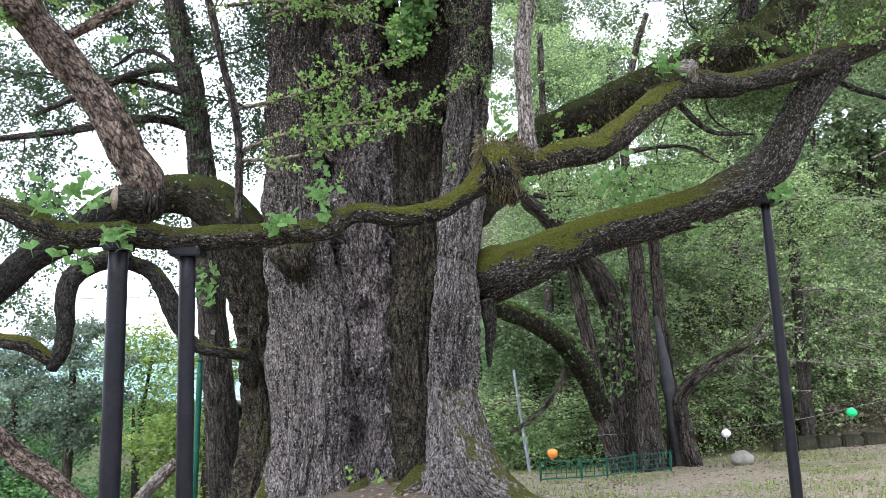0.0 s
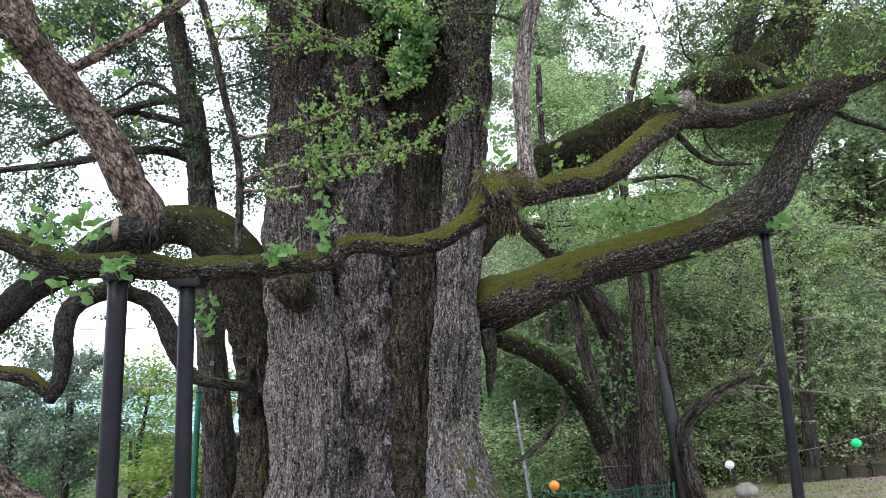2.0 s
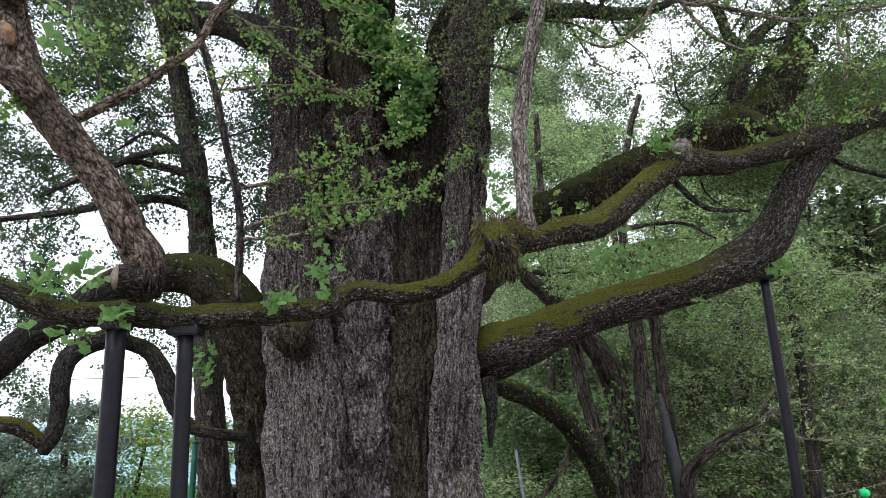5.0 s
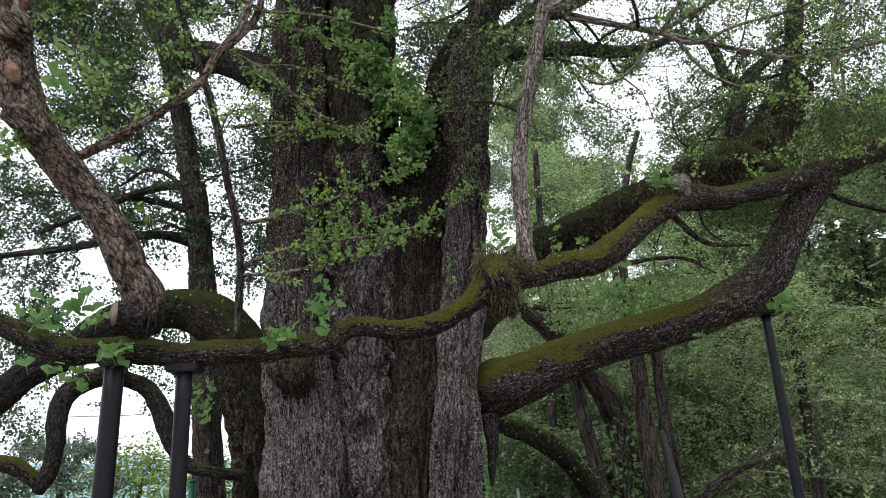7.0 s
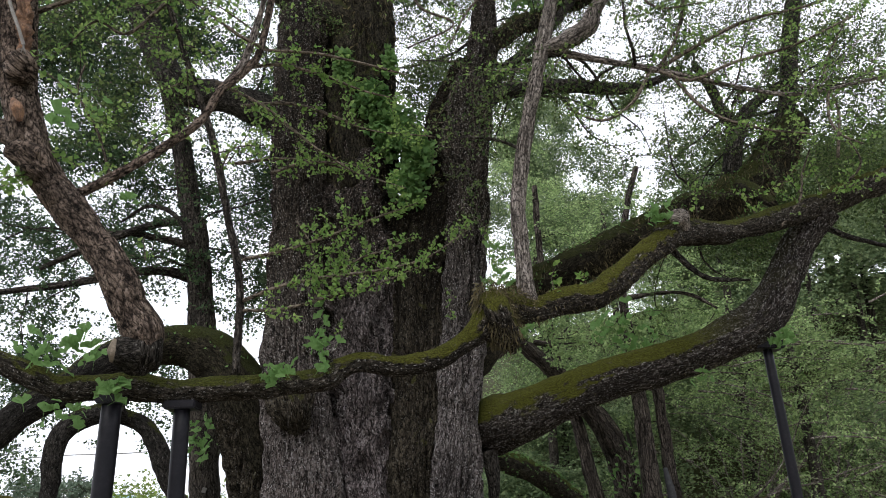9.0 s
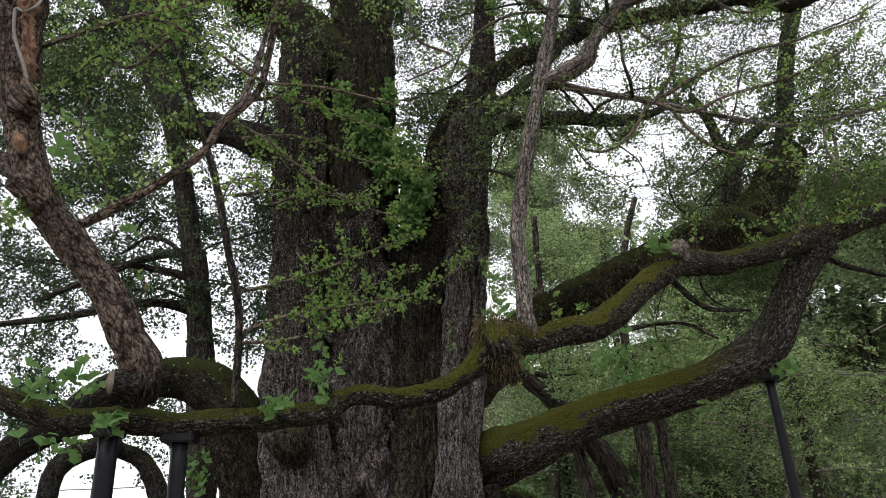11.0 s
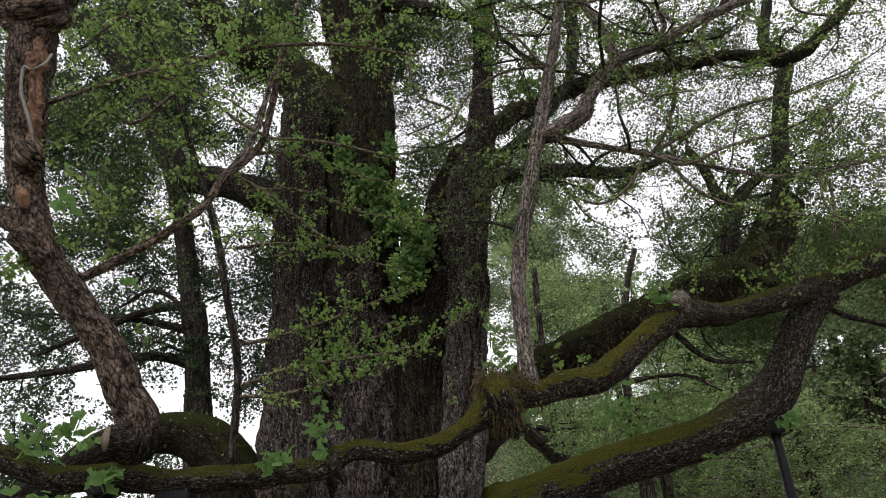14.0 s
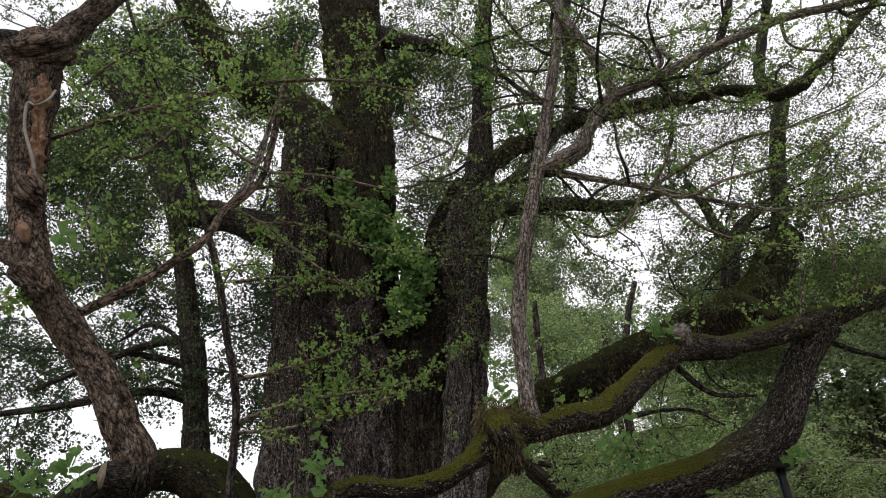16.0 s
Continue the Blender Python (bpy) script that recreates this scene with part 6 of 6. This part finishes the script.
def string(points, r, name="string", label="thin pale string across the clearing"):
    v, f, g = tube([(*p, r) for p in points], 6, 0.5, 0.0)
    ob = new(name, mesh_of(name, v, f, CABLE, g))
    tagged(ob, label, "cable")


string([(0.86, 16.8, -0.92), (1.17, 17, -0.79), (2.41, 17.2, -0.46), (3.51, 18, -0.29), (4.8, 20, -0.45)], 0.004)
string([(6.61, 20.5, -0.44), (7.06, 19, -0.27), (8.48, 18.5, -0.06), (9.73, 18, 0.27), (10.71, 17.5, 0.57)], 0.005)
string([(-16.94, 26, 3.68), (-13.86, 27, 4.01), (-10.92, 28, 4.16), (-6.61, 30, 4.82)], 0.02, "power_line", "thin dark power line over the valley")
string([(1.42, 24, 5.18), (2.65, 25, 5.6), (4.6, 26, 6.14), (7.12, 27, 6.71)], 0.012, "cable", "thin green cable behind the trunk")


def utility_pole():
    ob = thing("utility_pole", "thin pale leaning concrete pole below the lawn", "pole")
    a, b = Vector((2.54, 24, -1.37)), Vector((2.21, 24, 1.2))
    a = a + (a - b) * 0.6
    v, f, g = tube([(*a, 0.06), (*b, 0.045)], 12, 0.5, 0.0)
    part("shaft", mesh_of("shaft", v, f, PALE_POST, g), ob)
    for t in (0.5, 0.8):
        p = a.lerp(b, t)
        v, f, g = tube([(*(p - Vector((0, 0, 0.05))), 0.062), (*(p + Vector((0, 0, 0.05))), 0.062)], 12, 0.5, 0.0)
        part("steel_band", mesh_of("steel_band", v, f, CABLE, g), ob)


utility_pole()


def green_post():
    ob = thing("green_post", "slim green painted steel post behind the props", "post")
    top = (-3.79, 11.5, 1.62)
    z0 = float(ground_z(top[0], top[1])) - 0.1
    v, f, g = tube([(top[0] - 0.03, top[1], z0, 0.045), (*top, 0.045)], 16, 0.5, 0.0)
    part("shaft", mesh_of("shaft", v, f, GREEN_PAINT, g), ob)
    v, f, g = tube([(*top, 0.05), (top[0], top[1], top[2] + 0.04, 0.048)], 16, 0.5, 0.0)
    part("cap", mesh_of("cap", v, f, GREEN_PAINT, g), ob)


green_post()


# ---- boulder and the low stone edging at the foot of the hill ----
def rock(name, at, size, seed, parent=None):
    bm = bmesh.new()
    bmesh.ops.create_icosphere(bm, subdivisions=3 if parent is None else 2, radius=1)
    for v in bm.verts:
        k = 1 + 0.22 * noise.noise(v.co * 1.3 + Vector((seed * 3.7, 0, 0))) + 0.07 * noise.noise(v.co * 4 + Vector((seed, 0, 0)))
        v.co = Vector((v.co.x * size[0], v.co.y * size[1], v.co.z * size[2])) * k
    for f in bm.faces:
        f.smooth = True
    ob = new(name, from_bm(name, bm, STONE))
    ob.location = at
    ob.parent = parent
    return ob


p = (7.6, 19.5, -0.86)
tagged(rock("boulder", (p[0], p[1], float(ground_z(p[0], p[1])) + 0.14), (0.3, 0.25, 0.22), 3), "rounded pale grey boulder on the lawn edge", "rock")
edging = thing("retaining_wall", "low rough stone edging at the foot of the hillside", "wall", kind="structure")
g = random.Random(8)
x = 10.4
while x < 20:
    w = g.uniform(0.5, 0.95)
    y = 24.4 - 0.16 * (x - 8)
    bm = bmesh.new()
    box(bm, 0, 0, 0, w, 0.4, 0.52, 0.06)
    for v in bm.verts:
        v.co += Vector([0.03 * noise.noise(v.co * 5 + Vector((x, k, 0))) for k in range(3)])
    ob = part("stone", from_bm("stone", bm, MOSSY_STONE), edging)
    ob.location = (x + w / 2, y, float(ground_z(x, y)) + g.uniform(0.12, 0.2))
    ob.rotation_euler = (g.uniform(-.05, .05), g.uniform(-.04, .04), -0.16 + g.uniform(-.05, .05))
    x += w + 0.03


# ---- rope, scars and tags ----
def coil(name, rows, r, label, category):
    """A rope of three strands laid round each other, with a frayed tip."""
    c = spline([(*q[:3], r) for q in rows], 0.012)
    ob = thing(name, label, category)
    for k in range(3):
        a = np.arange(len(c)) * 0.9 + k * 2.094
        p = c.copy()
        p[:, 0] += 0.55 * r * np.cos(a)
        p[:, 2] += 0.4 * r * np.sin(a)
        p[:, 1] += 0.55 * r * np.sin(a)
        p[:, 3] = 0.55 * r
        v, f, g2 = tube([tuple(q) for q in p[::2]], 7, 0.02, 0.1, seed=k)
        part("strand", mesh_of("strand", v, f, ROPE, g2), ob)
    end = c[-1, :3]
    for k in range(7):
        w = Vector((random.uniform(-0.03, 0.03), random.uniform(-0.02, 0.02), random.uniform(-0.09, -0.05)))
        v, f, g2 = tube([(*end, 0.004), (*(Vector(end) + w * 0.5), 0.003), (*(Vector(end) + w), 0.001)], 5, 0.02, 0.0)
        part("frayed_end", mesh_of("frayed_end", v, f, ROPE, g2), ob)


coil("rope", [(-3.4, 5.1, 6.23, 0.003), (-3.38, 5, 6.03, 0.002), (-3.46, 4.97, 5.95, 0.002), (-3.53, 4.97, 5.98, 0.002), (-3.5, 4.96, 5.76, 0.002), (-3.45, 4.96, 5.61, 0.002), (-3.36, 4.95, 5.42, 0.002), (-3.29, 4.96, 5.25, 0.002)], 0.014, "frayed grey rope tied round the pruned limb", "rope")
limb(ginkgo, "bare_wood", RAW_WOOD, [(-3.62, 5.13, 6.45, 0.04), (-3.52, 5.09, 6.15, 0.066), (-3.47, 5.09, 5.85, 0.05), (-3.41, 5.09, 5.61, 0.066), (-3.38, 5.1, 5.39, 0.05), (-3.4, 5.14, 5.26, 0.025)], 40, 0.012, 0.6, 0.03, 0.025, label="bare torn wood where bark came away")
limb(ginkgo, "bare_wood", RAW_WOOD, [(-3.43, 5.17, 4.88, 0.019), (-3.37, 5.15, 4.78, 0.046), (-3.34, 5.17, 4.68, 0.023)], 20, 0.02, 0.25, 0.004, label="bare orange wood where bark is torn")
limb(ginkgo, "burl", BARK_BROWN, [(-4.01, 5.15, 6.81, 0.091), (-3.79, 5.08, 6.67, 0.132), (-3.59, 5.05, 6.65, 0.147), (-3.48, 5.1, 6.75, 0.128), (-3.46, 5.2, 6.99, 0.099)], 48, 0.02, 0.45, 0.02)
limb(ginkgo, "burl", BARK_BROWN, [(-3.5, 5.2, 5.22, 0.1), (-3.4, 5.16, 5.14, 0.135), (-3.33, 5.2, 5.1, 0.09)], 36, 0.02, 0.4, 0.012)
limb(ginkgo, "burl", BARK_BROWN, [(-3.43, 5.3, 4.5, 0.09), (-3.3, 5.3, 4.4, 0.132), (-3.17, 5.34, 4.27, 0.09)], 36, 0.02, 0.35, 0.012)


def tag(at, w, h, label):
    bm = bmesh.new()
    box(bm, 0, 0, 0, w, 0.006, h, 0.002)
    ob = new("tag", from_bm("tag", bm, WHITE_CARD))
    ob.matrix_basis = Matrix.Translation(at) @ pose(0, 0, 0, 6, 14, 8)
    tagged(ob, label, "tag")


tag((-0.16, 9.72, 2.86), 0.035, 0.06, "small weathered pale tag nailed to the trunk")
tag((-3.83, 12.22, 2.1), 0.07, 0.08, "small faded tag nailed to the slim tree")


# ---- litter and grass on the lawn ----
def litter():
    g = np.random.default_rng(31)
    x, y = g.uniform(-1, 16, 16000), g.uniform(7.5, 24.5, 16000)
    p = np.stack([x, y, ground_z(x, y) + 0.03], 1)
    v, f = leaves(p, 0.07, g, 0.1)
    v[:, 2] = ground_z(v[:, 0], v[:, 1]) + 0.03 + 0.4 * np.clip(v[:, 2] - ground_z(v[:, 0], v[:, 1]) - 0.03, -0.02, 0.06)
    m = leaf_material("dry_leaf", (0.12, 0.09, 0.064), (0.36, 0.3, 0.23), 0.1)
    tagged(new("leaf_litter", mesh_of("leaf_litter", v, f, m, smooth=False)), "dry tan leaves scattered over the lawn", "leaves", kind="stuff")
    n = 14000
    x, y = g.uniform(0, 16, n), g.uniform(7.5, 25, n)
    ok = vnoise(np.stack([x * 0.5, y * 0.5, x * 0], 1), 6) > 0.0
    x, y = x[ok], y[ok]
    n = len(x)
    p = np.stack([x, y, ground_z(x, y)], 1)
    a = g.uniform(0, 6.28, n)
    s = np.stack([np.cos(a), np.sin(a), 0 * a], 1) * 0.012
    tip = p + np.stack([g.normal(0, 0.03, n), g.normal(0, 0.03, n), g.uniform(0.04, 0.12, n)], 1)
    v = np.stack([p - s, p + s, tip], 1).reshape(-1, 3)
    tagged(new("grass", mesh_of("grass", v, np.arange(3 * n).reshape(-1, 3), LEAF_LIME, smooth=False)), "sparse short spring grass on the lawn", "grass", kind="stuff")


litter()


# ---- thin branches before the hillside ----
for rows in ([(2.58, 7.8, 4.42, 0.044), (2.83, 7.9, 4.19, 0.035), (3.09, 8, 4.07, 0.029), (3.57, 8.1, 4.07, 0.016)], [(4.67, 8.4, 4.85, 0.041), (5, 8.4, 4.68, 0.034), (5.52, 8.4, 4.52, 0.024)],
             [(-3.54, 9.8, 5.37, 0.047), (-3.79, 9.8, 5.79, 0.04), (-4.2, 9.8, 5.96, 0.032), (-4.58, 9.8, 5.72, 0.02)]):
    limb(ginkgo if rows[0][1] < 15 else back, "branch", BARK_DARK, rows, 10, 0.06)
g = np.random.default_rng(64)
for i in range(46):
    x0, y0, z0 = g.uniform(6.5, 13), g.uniform(18.5, 24.5), g.uniform(1.2, 7.5)
    turn = g.uniform(-0.5, 0.5) + (0 if g.uniform() < 0.75 else math.pi)
    ln, rise = g.uniform(1.6, 3.6), g.uniform(-0.05, 0.5)
    rows = [(x0 + ln * f * math.cos(turn), y0 + ln * f * math.sin(turn) * 0.6, z0 + ln * (rise * f - 0.22 * f * f), 0.03 * (1 - 0.8 * f)) for f in (0, 0.3, 0.65, 1.0)]
    spray(back, rows, 0.075, 700 + i, 0.8, 0.16, 4, mat=LEAF_HILL, stem=BARK_GREY, thick=2.6)
spray(back, [(7.73, 20.4, 1.58, 0.039), (8.56, 20, 1.5, 0.03), (9.57, 19.6, 1.36, 0.026), (10.67, 19.2, 1.2, 0.018), (11.72, 19, 1.33, 0.011)], 0.085, 760, 0.9, 0.14, 2, mat=LEAF_HILL, stem=BARK_GREY, thick=3.0)
spray(back, [(7.73, 20.4, 1.58, 0.035), (8.6, 20, 1.98, 0.031), (9.49, 19.6, 2.18, 0.022), (10.51, 19.2, 2.51, 0.015), (11.73, 19, 2.7, 0.011)], 0.085, 761, 0.9, 0.14, 2, mat=LEAF_HILL, stem=BARK_GREY, thick=3.0)
spray(back, [(7.73, 20.4, 1.58, 0.031), (8.3, 20, 2.14, 0.027), (8.89, 19.8, 2.88, 0.023), (9.28, 19.5, 3.76, 0.015), (9.7, 19.3, 4.48, 0.011)], 0.085, 762, 0.9, 0.14, 2, mat=LEAF_HILL, stem=BARK_GREY, thick=3.0)
spray(back, [(7.8, 20.4, 1.54, 0.031), (8.46, 20.2, 1.08, 0.027), (9.24, 20, 0.62, 0.019), (10, 20, 0.61, 0.011)], 0.085, 763, 0.9, 0.14, 2, mat=LEAF_HILL, stem=BARK_GREY, thick=3.0)
spray(back, [(9.94, 24, 1.88, 0.073), (11.11, 24, 2.78, 0.064), (12.13, 24, 3.87, 0.046), (12.42, 24, 5.36, 0.033), (12.17, 24, 6.32, 0.024)], 0.085, 764, 0.9, 0.14, 2, mat=LEAF_HILL, stem=BARK_GREY, thick=3.0)


def arching_shrub(x, y, height, n, seed):
    """A loose spring shrub: pale bare-looking rods that arch outwards from one foot, with fine shoots and sparse leaves."""
    g = np.random.default_rng(seed)
    ob = thing("shrub", "loose shrub with pale arching twigs and sparse young leaves", "shrub", "shrubs at the foot of the slope")
    z0 = float(ground_z(x, y)) - 0.1
    for i in range(n):
        a = g.uniform(0, 2 * math.pi)
        reach, h = height * g.uniform(0.4, 0.95), height * g.uniform(0.5, 1.05)
        c, sn = math.cos(a), 0.5 * math.sin(a)
        wob = g.normal(0, 0.12, 6)
        rows = [(x + 0.1 * c, y + 0.1 * sn, z0, 0.04), (x + 0.25 * reach * c + wob[0], y + 0.25 * reach * sn, z0 + 0.45 * h, 0.034),
                (x + 0.6 * reach * c + wob[1], y + 0.6 * reach * sn, z0 + 0.82 * h + wob[2], 0.024), (x + reach * c, y + reach * sn, z0 + h + wob[3], 0.015),
                (x + 1.35 * reach * c, y + 1.35 * reach * sn, z0 + 0.95 * h + wob[4], 0.008)]
        spray(ob, rows, 0.07, seed + i, 1.0, 0.17, 3, 0.3, LEAF_HILL, BARK_GREY, thick=2.6)


for i, (x, y, h) in enumerate([(11.2, 25.6, 4.6), (14.2, 25.2, 4.6), (10.0, 26.6, 5.4), (16.2, 25.6, 4.2), (13.0, 26.8, 6.4)]):
    arching_shrub(x, y, h, 11, 4000 + 40 * i)
